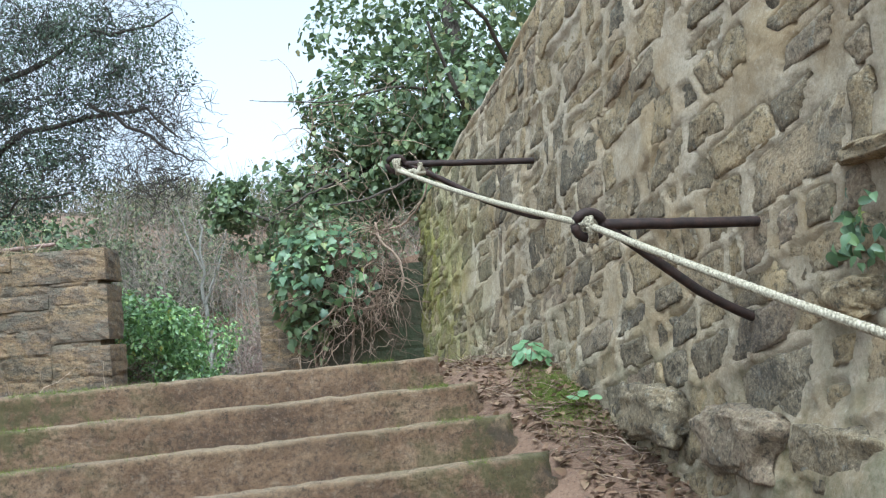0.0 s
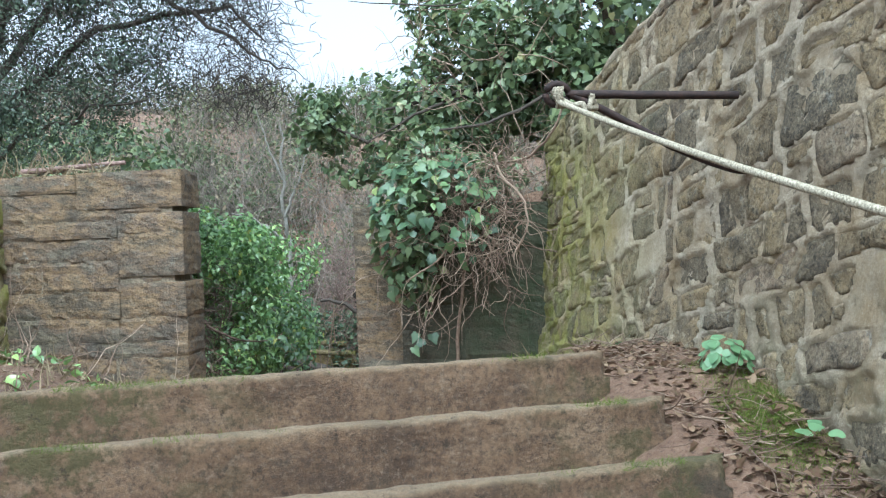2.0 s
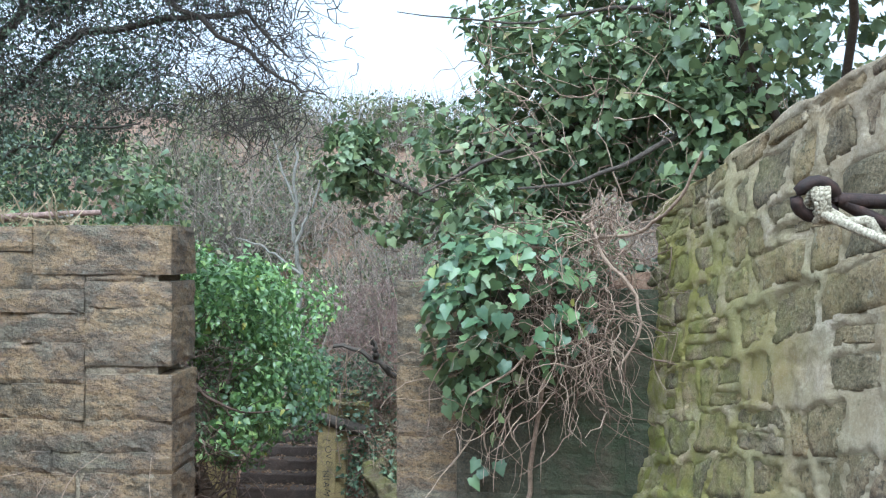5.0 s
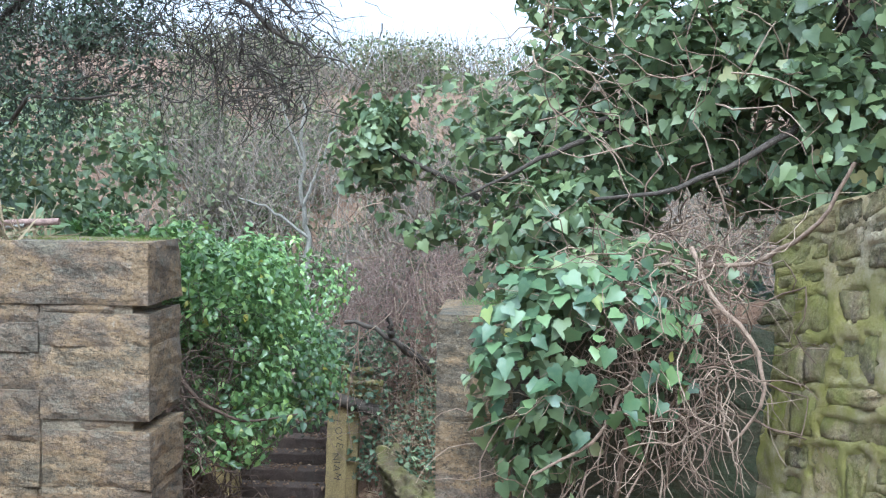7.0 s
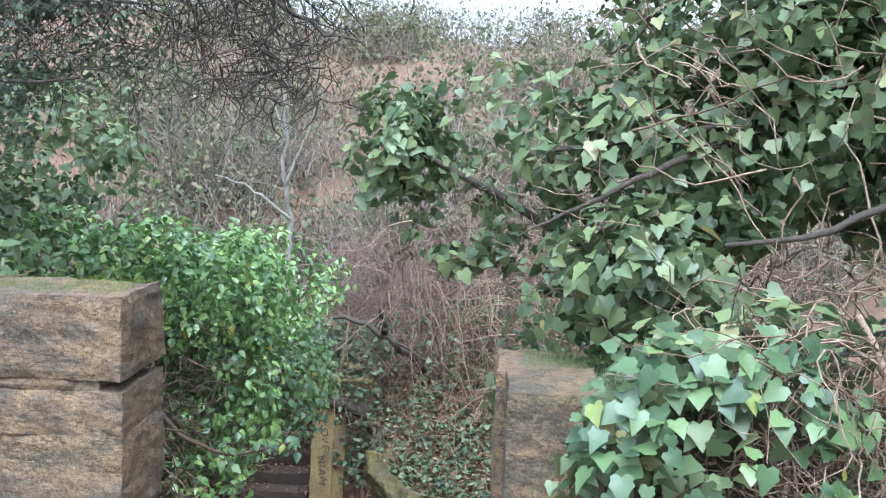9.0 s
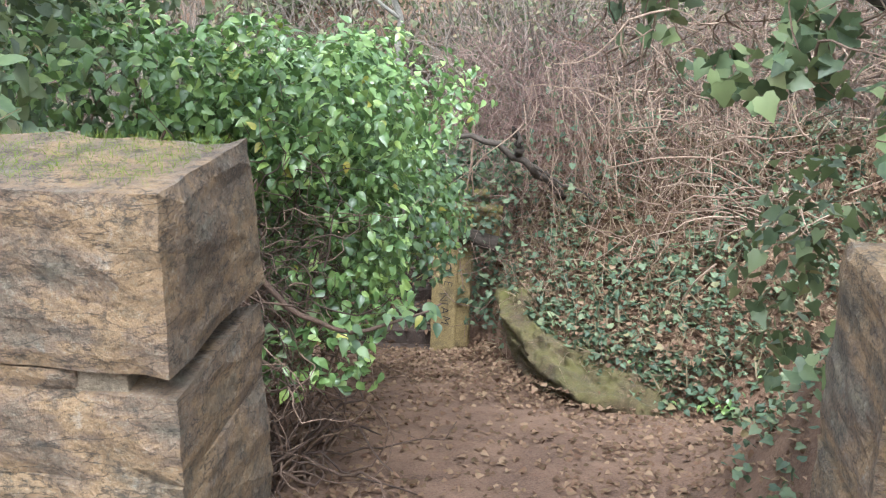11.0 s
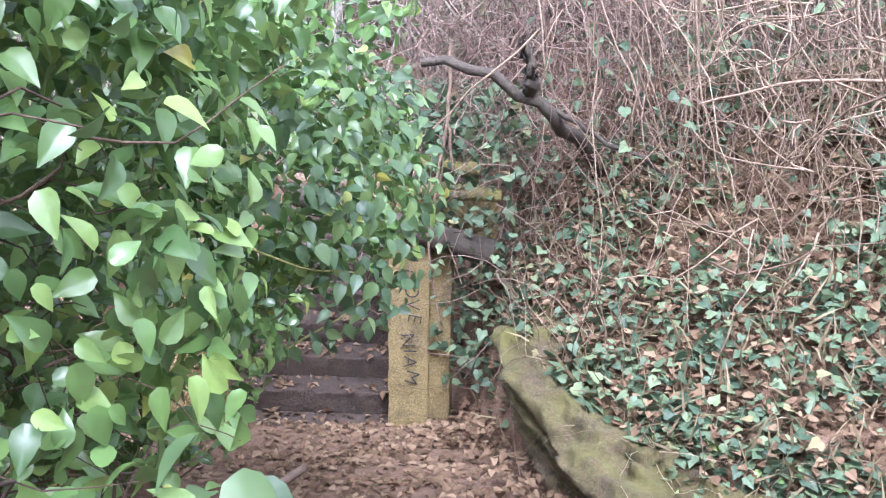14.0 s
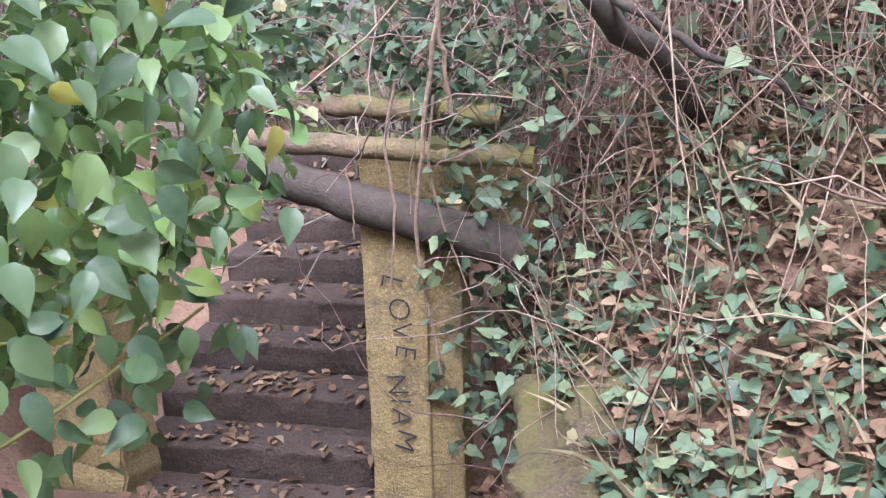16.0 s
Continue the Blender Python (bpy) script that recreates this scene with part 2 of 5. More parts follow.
JOINT = stone_material("old_joint", [(0.0, (0.2, 0.16, 0.105)), (1.0, (0.29, 0.235, 0.16))], spots=0.2, crust=0.5)
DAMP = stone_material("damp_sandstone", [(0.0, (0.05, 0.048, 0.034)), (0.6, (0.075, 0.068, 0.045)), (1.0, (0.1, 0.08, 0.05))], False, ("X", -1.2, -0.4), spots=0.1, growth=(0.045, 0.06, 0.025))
IVY = leaf_material("ivy_leaf", [(0.0, (0.06, 0.094, 0.045)), (0.5, (0.115, 0.162, 0.07)), (0.85, (0.185, 0.235, 0.095)), (0.96, (0.22, 0.27, 0.12)), (1.0, (0.36, 0.3, 0.13))], roughness=0.46, shine=0.6)
TRAIL = leaf_material("trailing_ivy_leaf", [(0.0, (0.05, 0.085, 0.055)), (0.5, (0.1, 0.15, 0.085)), (0.85, (0.16, 0.21, 0.115)), (0.96, (0.2, 0.24, 0.12)), (1.0, (0.3, 0.22, 0.11))], roughness=0.55, shine=0.45)
TRAIL_ONE = leaf_material("trailing_ivy_leaf_single", [(0.0, (0.05, 0.09, 0.055)), (0.6, (0.12, 0.175, 0.09)), (1.0, (0.19, 0.25, 0.12))], False, 0.5, 0.5)
IVY_ONE = leaf_material("ivy_leaf_single", [(0.0, (0.045, 0.09, 0.045)), (0.5, (0.085, 0.15, 0.065)), (0.88, (0.14, 0.22, 0.085)), (0.985, (0.19, 0.28, 0.09)), (1.0, (0.48, 0.42, 0.09))], False, 0.44, 0.6)
BRIGHT = leaf_material("young_ivy_leaf", [(0.0, (0.075, 0.145, 0.05)), (0.5, (0.165, 0.29, 0.085)), (0.9, (0.28, 0.42, 0.125)), (0.988, (0.35, 0.48, 0.12)), (1.0, (0.55, 0.48, 0.09))], roughness=0.32, shine=0.9)
DARK = leaf_material("evergreen_leaf", [(0.0, (0.035, 0.057, 0.04)), (0.6, (0.065, 0.096, 0.06)), (1.0, (0.105, 0.14, 0.076))], roughness=0.6)
SCRUB = leaf_material("scrub_leaf", [(0.0, (0.075, 0.098, 0.053)), (0.5, (0.150, 0.165, 0.090)), (0.85, (0.225, 0.210, 0.120)), (1.0, (0.285, 0.210, 0.150))], roughness=0.8, shine=0.2)
DRY = leaf_material("dead_leaf", [(0.0, (0.08, 0.042, 0.027)), (0.4, (0.16, 0.09, 0.058)), (0.8, (0.25, 0.155, 0.1)), (1.0, (0.34, 0.23, 0.15))], roughness=0.85, shine=0.2)
TWIG = bark_material("dry_twig", [(0.0, (0.150, 0.094, 0.062)), (0.5, (0.275, 0.188, 0.131)), (1.0, (0.450, 0.338, 0.237))])
PINK = bark_material("bramble_stem", [(0.0, (0.13, 0.075, 0.06)), (0.5, (0.25, 0.16, 0.13)), (1.0, (0.4, 0.29, 0.23))])
OLDSTEM = bark_material("old_ivy_stem", [(0.0, (0.06, 0.039, 0.028)), (0.6, (0.14, 0.09, 0.061)), (1.0, (0.27, 0.185, 0.125))])
SHOOT = bark_material("young_shoot", [(0.0, (0.26, 0.27, 0.08)), (1.0, (0.36, 0.34, 0.12))], False)
BARK = bark_material("dark_bark", [(0.0, (0.04, 0.031, 0.023)), (1.0, (0.085, 0.066, 0.048))])
PALE = bark_material("pale_bark", [(0.0, (0.2, 0.19, 0.16)), (1.0, (0.3, 0.28, 0.23))])
# dark earth tones, lowered further to hold the overhanging bush's shade
SHADESTEP = stone_material("shaded_dark_step", [(0.0, (0.034, 0.022, 0.016)), (0.6, (0.056, 0.037, 0.027)), (1.0, (0.08, 0.054, 0.039))], spots=0.12)
BOARD = stone_material("ochre_post", [(0.0, (0.24, 0.18, 0.075)), (1.0, (0.33, 0.25, 0.11))], spots=0.08)
LOGMOSS = stone_material("mossy_log", [(0.0, (0.13, 0.085, 0.055)), (1.0, (0.2, 0.14, 0.09))], False, ("X", -4.1, -3.2), spots=0.1)
MOSSROCK = stone_material("mossy_rock", [(0.0, (0.075, 0.052, 0.031)), (1.0, (0.145, 0.1, 0.057))], False, ("Z", -1.35, -0.5), spots=0.4, growth=(0.13, 0.125, 0.028), cracks=0.7, crust=0.85)
GREYTWIG = bark_material("grey_twig", [(0.0, (0.130, 0.111, 0.085)), (0.5, (0.234, 0.195, 0.156)), (1.0, (0.364, 0.299, 0.234))])
INK = bark_material("dark_paint", [(0.0, (0.02, 0.022, 0.025)), (1.0, (0.03, 0.03, 0.035))], False)
PALELEAF = leaf_material("pale_leaf", [(0.0, (0.12, 0.24, 0.1)), (1.0, (0.22, 0.36, 0.17))], False, 0.5)
MOSS = leaf_material("moss", [(0.0, (0.09, 0.125, 0.02)), (1.0, (0.2, 0.25, 0.045))], roughness=0.9, shine=0.1)
GRASS = leaf_material("grass", [(0.0, (0.08, 0.15, 0.03)), (1.0, (0.16, 0.26, 0.05))], roughness=0.6)
STRAW = leaf_material("dry_grass", [(0.0, (0.14, 0.1, 0.06)), (1.0, (0.36, 0.28, 0.18))], roughness=0.8, shine=0.2)

# ---- plan ----
STEP_EDGE, STEP_Z, SKEW, TREAD, RISE, STEPS = 5.25, 1.38, 0.33, 0.43, 0.137, 9


def wall_x(y):
    """The rubble wall's face at its foot."""
    return 1.12 - 0.2637 * (y - 3.4)


def wall_top(y):
    return float(np.interp(y, [-2, 2, 4, 5.5, 6.45, 7.4, 8.2, 9], [4.6, 4.3, 3.85, 3.4, 3.1, 2.9, 2.66, 2.6]))


def path_z(y):
    return np.interp(y, [5.3, 6.5, 7.8, 8.6, 9, 11, 13.4, 14.6, 15.5, 16.3, 17.0, 17.4, 19, 40], [1.26, 0.97, 0.62, 0.46, 0.37, -0.1, -0.65, -0.97, -1.19, -1.37, -1.5, -1.54, -1.5, -1.3])


def smooth(lo, hi, v):
    t = np.clip((np.asarray(v, float) - lo) / (hi - lo), 0, 1)
    return t * t * (3 - 2 * t)


def bank_line(x):
    """Where the bank beyond the path begins."""
    return np.interp(x, [-3.4, -2.9, -2.6, -2.3, -1.9, -1.4, -0.7, 0.5, 3], [17.6, 16.3, 15.6, 15.15, 14.88, 14.72, 14.55, 14.0, 12.5])


def ground_z(x, y):
    x, y = np.asarray(x, float), np.asarray(y, float)
    s = y - SKEW * x
    stair = STEP_Z - RISE - 0.1 - (RISE / TREAD) * np.clip(STEP_EDGE - s, 0, TREAD * STEPS)
    gutter = STEP_Z - 0.08 - (RISE / TREAD) * np.clip(STEP_EDGE - s, 0, TREAD * STEPS)
    side = smooth(-0.2, 0.15, x - 0.30 * np.clip(STEP_EDGE - s, 0, 4) / 1.0 - 0.02)
    lower = stair * (1 - side) + gutter * side
    upper = path_z(y) + np.where(y < 8.7, 0.24 * (smooth(-0.75, 0.0, x) + smooth(2.45, 3.0, -x)), 0) * smooth(5.3, 6.2, y) * (1 - 0.8 * smooth(7.4, 8.3, y))
    z = np.where(s < STEP_EDGE + 0.05, lower, upper)
    wx = 1.12 - 0.2637 * (y - 3.4)
    high = np.interp(y, [-2, 4, 6.5, 8.4, 12, 16], [4.2, 3.5, 2.8, 2.3, 1.6, 0.6])
    z = np.where(y < 8.6, z + (np.maximum(high, z) - z) * smooth(0.2, 0.55, x - wx), z)
    left_high = np.interp(y, [-2, 4, 8, 12, 17], [1.3, 1.7, 1.9, 1.5, 0.4])
    z = z + np.maximum(left_high - z, 0) * smooth(4.25, 4.75, -x) * (y < 8.6)
    far = y >= 8.6
    z = z + far * np.maximum(left_high - z, 0) * smooth(4.2, 5.3, -x) * (1 - smooth(14.2, 15.8, y))
    z = z + far * np.maximum(high - z, 0) * smooth(-1.5, -0.2, x) * (1 - smooth(12.0, 14.3, y))
    d = y - bank_line(x)
    z = z + far * np.maximum(smooth(-3.85, -3.35, x), smooth(20, 24, y)) * (np.interp(x, [-3.0, -2.6, -2.1, -1.2, 0], [0.55, 0.45, 0.26, 0.22, 0.4]) * smooth(0.0, 0.3, d) + 0.7 * np.clip(d - 0.1, 0, 0.7) + 0.82 * np.clip(d - 0.8, 0, 1.9))
    lane = smooth(-6.0, -5.5, x) * (1 - smooth(-3.85, -3.5, x))
    z = z - lane * 0.3 * smooth(16.95, 17.2, y)
    z = z + lane * 0.533 * np.clip(y - 17.25, 0, 3.2) * (1 - smooth(20, 24, y)) + (1 - smooth(-6.0, -5.5, x)) * 1.5 * smooth(16.4, 17.4, y) * (1 - smooth(20, 24, y))
    z = z + 0.38 * np.clip(y - 19.5, 0, 12) * smooth(17.5, 19.5, y) + 0.13 * np.clip(y - 31.5, 0, 18)
    z = z - 0.1 * np.clip(y - 55, 0, 60)
    z = z + 0.1 * np.clip(-x - 7, 0, 14) * smooth(6, 14, y)
    return z


def spread(lo, hi, step, far):
    mid = list(np.arange(lo, hi + 1e-6, step))
    out, d = [], step
    p = hi
    while p < far:
        d *= 1.22
        p += d
        out.append(p)
    inn, d, p = [], step, lo
    while p > -far:
        d *= 1.22
        p -= d
        inn.append(p)
    return np.array(inn[::-1] + mid + out)


gx, gy = spread(-6, 2.4, 0.1, 400), spread(-0.5, 20, 0.1, 400)
GX, GY = np.meshgrid(gx, gy)
GZ = ground_z(GX, GY)
near = (abs(GX) < 12) & (GY < 30) & (GY > -3)
bumpy = np.array([nz(a, b, 0, 2.2) * 0.025 + nz(a, b, 3, 7) * 0.012 for a, b in zip(GX[near], GY[near])])
GZ[near] += bumpy
idx = np.arange(GX.size).reshape(GX.shape)
quads = np.stack([idx[:-1, :-1], idx[:-1, 1:], idx[1:, 1:], idx[1:, :-1]], -1).reshape(-1, 4)
ground = put("ground", tri_mesh("ground", np.stack([GX, GY, GZ], -1).reshape(-1, 3), np.concatenate([quads[:, [0, 1, 2]], quads[:, [0, 2, 3]]]), EARTH, True))
tagged(ground, "reddish-brown trodden earth path and wooded hillside", "ground", kind="structure")

# ---- steps ----
def rough_bar(name, a, b, height, depth, mat, seed, cuts=60, wear=0.018, slope=0.0):
    """A long worn step: its front top edge runs from a to b; it goes back by depth and down by height."""
    a, b = Vector(a), Vector(b)
    along = (b - a).normalized()
    back = Vector((-along.y, along.x, 0)).normalized()
    prof = [(0.0, -height), (0.0, -height * 0.8), (0.0, -height * 0.62), (0.0, -height * 0.47), (0.0, -height * 0.34), (0.004, -0.05), (0.0, -0.016), (0.005, -0.004), (0.016, 0.0), (depth * 0.5, 0.004), (depth * 0.75, 0.0), (depth, -0.02), (depth, -height)]
    verts, faces, m = [], [], len(prof)
    for i in range(cuts + 1):
        t = i / cuts
        base = a.lerp(b, t)
        for j, (d, h) in enumerate(prof):
            p = base + back * d + Vector((0, 0, h))
            w = wear * (0.55 * nz(p.x, p.y, p.z + seed * 5, 4) + 0.6 * nz(p.x, p.y, p.z + seed * 5, 14))
            w += 0.3 * wear * nz(p.x, p.y, p.z + seed, 34)
            e = max(0, nz(t * 9, seed * 3.3, 0, 1.7) - 0.1) * 0.018 if 5 <= j <= 8 else 0
            endr = 0.05 * (max(0, 1 - (1 - t) * (b - a).length / 0.07) ** 2) if j in (5, 6, 7, 8) else 0
            p += back * (w * (0.9 if j < 8 else 0) + e + endr) + Vector((0, 0, (w * 0.55 if 6 <= j <= 10 else 0) - e * 0.5 - endr))
            verts.append(p)
    for i in range(cuts):
        for j in range(m):
            k = (j + 1) % m
            faces.append((i * m + j, (i + 1) * m + j, (i + 1) * m + k, i * m + k))
    faces.append(tuple(range(m - 1, -1, -1))[::-1])
    faces.append(tuple(cuts * m + j for j in range(m))[::-1])
    me = mesh_of(name, verts, faces, mat, True)
    bm = bmesh.new()
    bm.from_mesh(me)
    bmesh.ops.recalc_face_normals(bm, faces=bm.faces)
    bm.to_mesh(me)
    bm.free()
    return me


stairway = thing("stairway", "broad worn reddish stone steps with mossy ends", "steps", at=(-1, 4, 0))
stairway.location = (0, 0, 0)
for k in range(STEPS):
    edge, z = STEP_EDGE - TREAD * k, STEP_Z - RISE * k
    xr = [-0.02, 0.17, 0.3, 0.42, 0.52, 0.62, 0.7, 0.78, 0.86][k]
    xl = -4.3 + 0.12 * k
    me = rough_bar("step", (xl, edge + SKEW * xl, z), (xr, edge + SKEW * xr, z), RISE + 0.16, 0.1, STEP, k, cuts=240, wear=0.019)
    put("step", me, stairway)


def step_moss(k, r):
    """Where moss grows on a step: along its nosing near both ends."""
    edge, z = STEP_EDGE - TREAD * k, STEP_Z - RISE * k
    xr = [-0.02, 0.17, 0.3, 0.42, 0.52, 0.62, 0.7, 0.78, 0.86][k]
    x = np.concatenate([xr - 0.03 - np.abs(r.normal(0, 0.22, 700)), r.normal(-2.2, 0.45, 2200)])
    keep = np.array([nz(a, k * 3.1, 0, 3.5) > -0.05 for a in x])
    x = x[keep]
    return np.column_stack([x, edge + SKEW * x + r.uniform(-0.004, 0.06, len(x)), np.full(len(x), z - 0.004)])

# ---- rubble wall ----
W0, W1 = -1.5, 8.42


def wall_point(y, z, out=0.0):
    """A place on the rubble wall, out metres proud of its face."""
    c = math.cos(math.atan(0.2637))
    return Vector((wall_x(y) + 0.07 * (z - 1.3) - out * c, y - out * 0.255, z))


def mortar_relief(y, z):
    swell = float(smooth(1.5, 0.8, z)) * max(0.0, nz(y, z, 20, 1.6) + 0.25) * 0.16
    return swell + 0.035 * nz(y, z, 1, 2.1) + 0.01 * nz(y, z, 4, 6) + 0.007 * nz(y, z, 9, 15)


def clip_cell(poly, p, q):
    """The part of a polygon nearer to p than to q."""
    mx, my, dx, dy = (p[0] + q[0]) / 2, (p[1] + q[1]) / 2, q[0] - p[0], q[1] - p[1]
    out = []
    for a, b in zip(poly, poly[1:] + poly[:1]):
        da, db = (a[0] - mx) * dx + (a[1] - my) * dy, (b[0] - mx) * dx + (b[1] - my) * dy
        if da <= 0:
            out.append(a)
        if da * db < 0:
            t = da / (da - db)
            out.append((a[0] + (b[0] - a[0]) * t, a[1] + (b[1] - a[1]) * t))
    return out


def stone_cells(u0, u1, low, high, size, aspect, count, r, slant=0.0):
    """Uneven cells of stones over a wall's face; sizes differ from stone to stone, and the long way slants."""
    ca, sa = math.cos(radians(slant)), math.sin(radians(slant))
    sites = []
    for _ in range(count * 60):
        u = r.uniform(u0, u1)
        z = r.uniform(low(u), high(u))
        gap = size * r.choice([0.38, 0.65, 1.0, 1.55], p=[0.34, 0.28, 0.2, 0.18])
        p = ((u * ca + z * sa) / aspect, -u * sa + z * ca)
        if all((p[0] - q[0]) ** 2 + (p[1] - q[1]) ** 2 > ((gap + q[2]) / 2) ** 2 for q in sites):
            sites.append((p[0], p[1], gap))
        if len(sites) >= count:
            break
    cells = []
    for p in sites:
        poly = [(p[0] - size, p[1] - size), (p[0] + size, p[1] - size), (p[0] + size, p[1] + size), (p[0] - size, p[1] + size)]
        for q in sites:
            if q is not p and abs(q[0] - p[0]) < 2 * size and abs(q[1] - p[1]) < 2 * size and poly:
                w = 0.5 + 0.22 * (q[2] - p[2]) / size
                mid = (p[0] + 2 * (q[0] - p[0]) * (1 - w), p[1] + 2 * (q[1] - p[1]) * (1 - w))
                poly = clip_cell(poly, p, mid)
        if len(poly) > 2:
            cells.append([(x * aspect * ca - y * sa, x * aspect * sa + y * ca) for x, y in poly])
    return cells


def round_outline(poly, shrink, n, r):
    """A stone's outline: the cell drawn in and its corners worn."""
    c = np.mean(poly, axis=0)
    pts = [c + (np.array(p) - c) * shrink for p in poly]
    for _ in range(1):
        pts = [q for a, b in zip(pts, pts[1:] + pts[:1]) for q in (a * 0.92 + b * 0.08, a * 0.08 + b * 0.92)]
    pts = np.array(pts)
    seg = np.linalg.norm(np.roll(pts, -1, 0) - pts, axis=1)
    cum = np.concatenate([[0], np.cumsum(seg)])
    t = np.linspace(0, cum[-1], n, endpoint=False)
    closed = np.vstack([pts, pts[:1]])
    res = np.stack([np.interp(t, cum, closed[:, 0]), np.interp(t, cum, closed[:, 1])], 1)
    k = r.uniform(0, 9)
    wob = np.array([[1 + 0.16 * nz(q[0] + k, q[1], 0, 9) + 0.1 * nz(q[0] + k, q[1], 5, 26) + r.uniform(-0.025, 0.025)] for q in res])
    return c, c + (res - c) * wob


def bed_stone(c, out, r, place, relief, proud, n):
    """Vertices and faces of one rough stone bedded in a wall, along its outline."""
    verts, faces = [], []
    lift = r.uniform(*proud)
    tilt = r.uniform(-0.06, 0.06, 2)
    for ring, (f, h) in enumerate(((1.08, -0.035), (0.98, lift - 0.002), (0.66, lift), (0.3, lift))):
        for p in out:
            q = c + (p - c) * f
            o = relief(q[0], q[1]) * 0.6 + h + ((tilt @ (q - c)) + r.uniform(-0.004, 0.004) + 0.014 * nz(q[0], q[1], 7, 9) + 0.007 * nz(q[0], q[1], 3, 23) if ring else 0)
            verts.append(place(q[0], q[1], o))
    for k in range(3):
        for i in range(n):
            j = (i + 1) % n
            faces.append((k * n + i, k * n + j, (k + 1) * n + j, (k + 1) * n + i))
    faces.append(tuple(3 * n + i for i in range(n)))
    return verts, faces


def inside(px, pz, poly):
    """Which of many points lie in a polygon."""
    hit = np.zeros(px.shape, bool)
    for (x0, z0), (x1, z1) in zip(poly, np.roll(poly, -1, 0)):
        cross = (z0 > pz) != (z1 > pz)
        hit ^= cross & (px < (x1 - x0) * (pz - z0) / (z1 - z0 + 1e-12) + x0)
    return hit


def rubble_wall(name, u0, u1, low, high, place, relief, outlines, nu, nv, back, sink=0.018):
    """The wall's mortar: one thick sheet that stands proud round its stones."""
    U = np.linspace(u0, u1, nu + 1)
    lo, hi = np.array([low(u) for u in U]), np.array([high(u) for u in U])
    T = np.linspace(0, 1, nv + 1)
    PU, PZ = np.repeat(U[:, None], nv + 1, 1), lo[:, None] + (hi - lo)[:, None] * T
    O = np.array([relief(a, b) for a, b in zip(PU.ravel(), PZ.ravel())]).reshape(PU.shape)
    WU = np.array([0.022 * nz(a, b, 31, 9) + 0.012 * nz(a, b, 33, 27) for a, b in zip(PU.ravel(), PZ.ravel())]).reshape(PU.shape)
    WZ = np.array([0.02 * nz(a, b, 41, 9) + 0.012 * nz(a, b, 43, 27) for a, b in zip(PU.ravel(), PZ.ravel())]).reshape(PU.shape)
    for c, out in outlines:
        (a0, b0), (a1, b1) = out.min(0), out.max(0)
        i0, i1 = np.searchsorted(U, [a0, a1])
        if i1 > i0:
            sub = (slice(i0, i1), slice(None))
            O[sub] -= sink * inside(PU[sub] + WU[sub], PZ[sub] + WZ[sub], out)
    O[:, -1] -= 0.05
    verts, faces, m = [], [], nv + 3
    for i, u in enumerate(U):
        verts += [place(u, z, o) for z, o in zip(PZ[i], O[i])]
        top = place(u, hi[i], -back)
        verts += [top, Vector((top.x, top.y, lo[i]))]
    for i in range(nu):
        for j in range(m):
            k = (j + 1) % m
            faces.append((i * m + j, i * m + k, (i + 1) * m + k, (i + 1) * m + j))
    faces += [tuple(range(m)), tuple(nu * m + j for j in range(m))[::-1]]
    me = mesh_of(name, verts, faces, MORTAR, True)
    bm = bmesh.new()
    bm.from_mesh(me)
    bmesh.ops.recalc_face_normals(bm, faces=bm.faces)
    bm.to_mesh(me)
    bm.free()
    return me


def stones_on(parent, outlines, place, relief, proud, mat, rest_mat, limit=300):
    r = np.random.default_rng(11)
    joined_v, joined_f = [], []
    for i, (c, out) in enumerate(outlines):
        v, f = bed_stone(c, out, r, place, relief, proud, len(out))
        if i < limit:
            put("stone", mesh_of("stone", v, f, mat, True), parent)
        else:
            o = len(joined_v)
            joined_v += v
            joined_f += [tuple(a + o for a in q) for q in f]
    if joined_v:
        put("far_stones", mesh_of("far_stones", joined_v, joined_f, rest_mat, True), parent, kind="stuff")


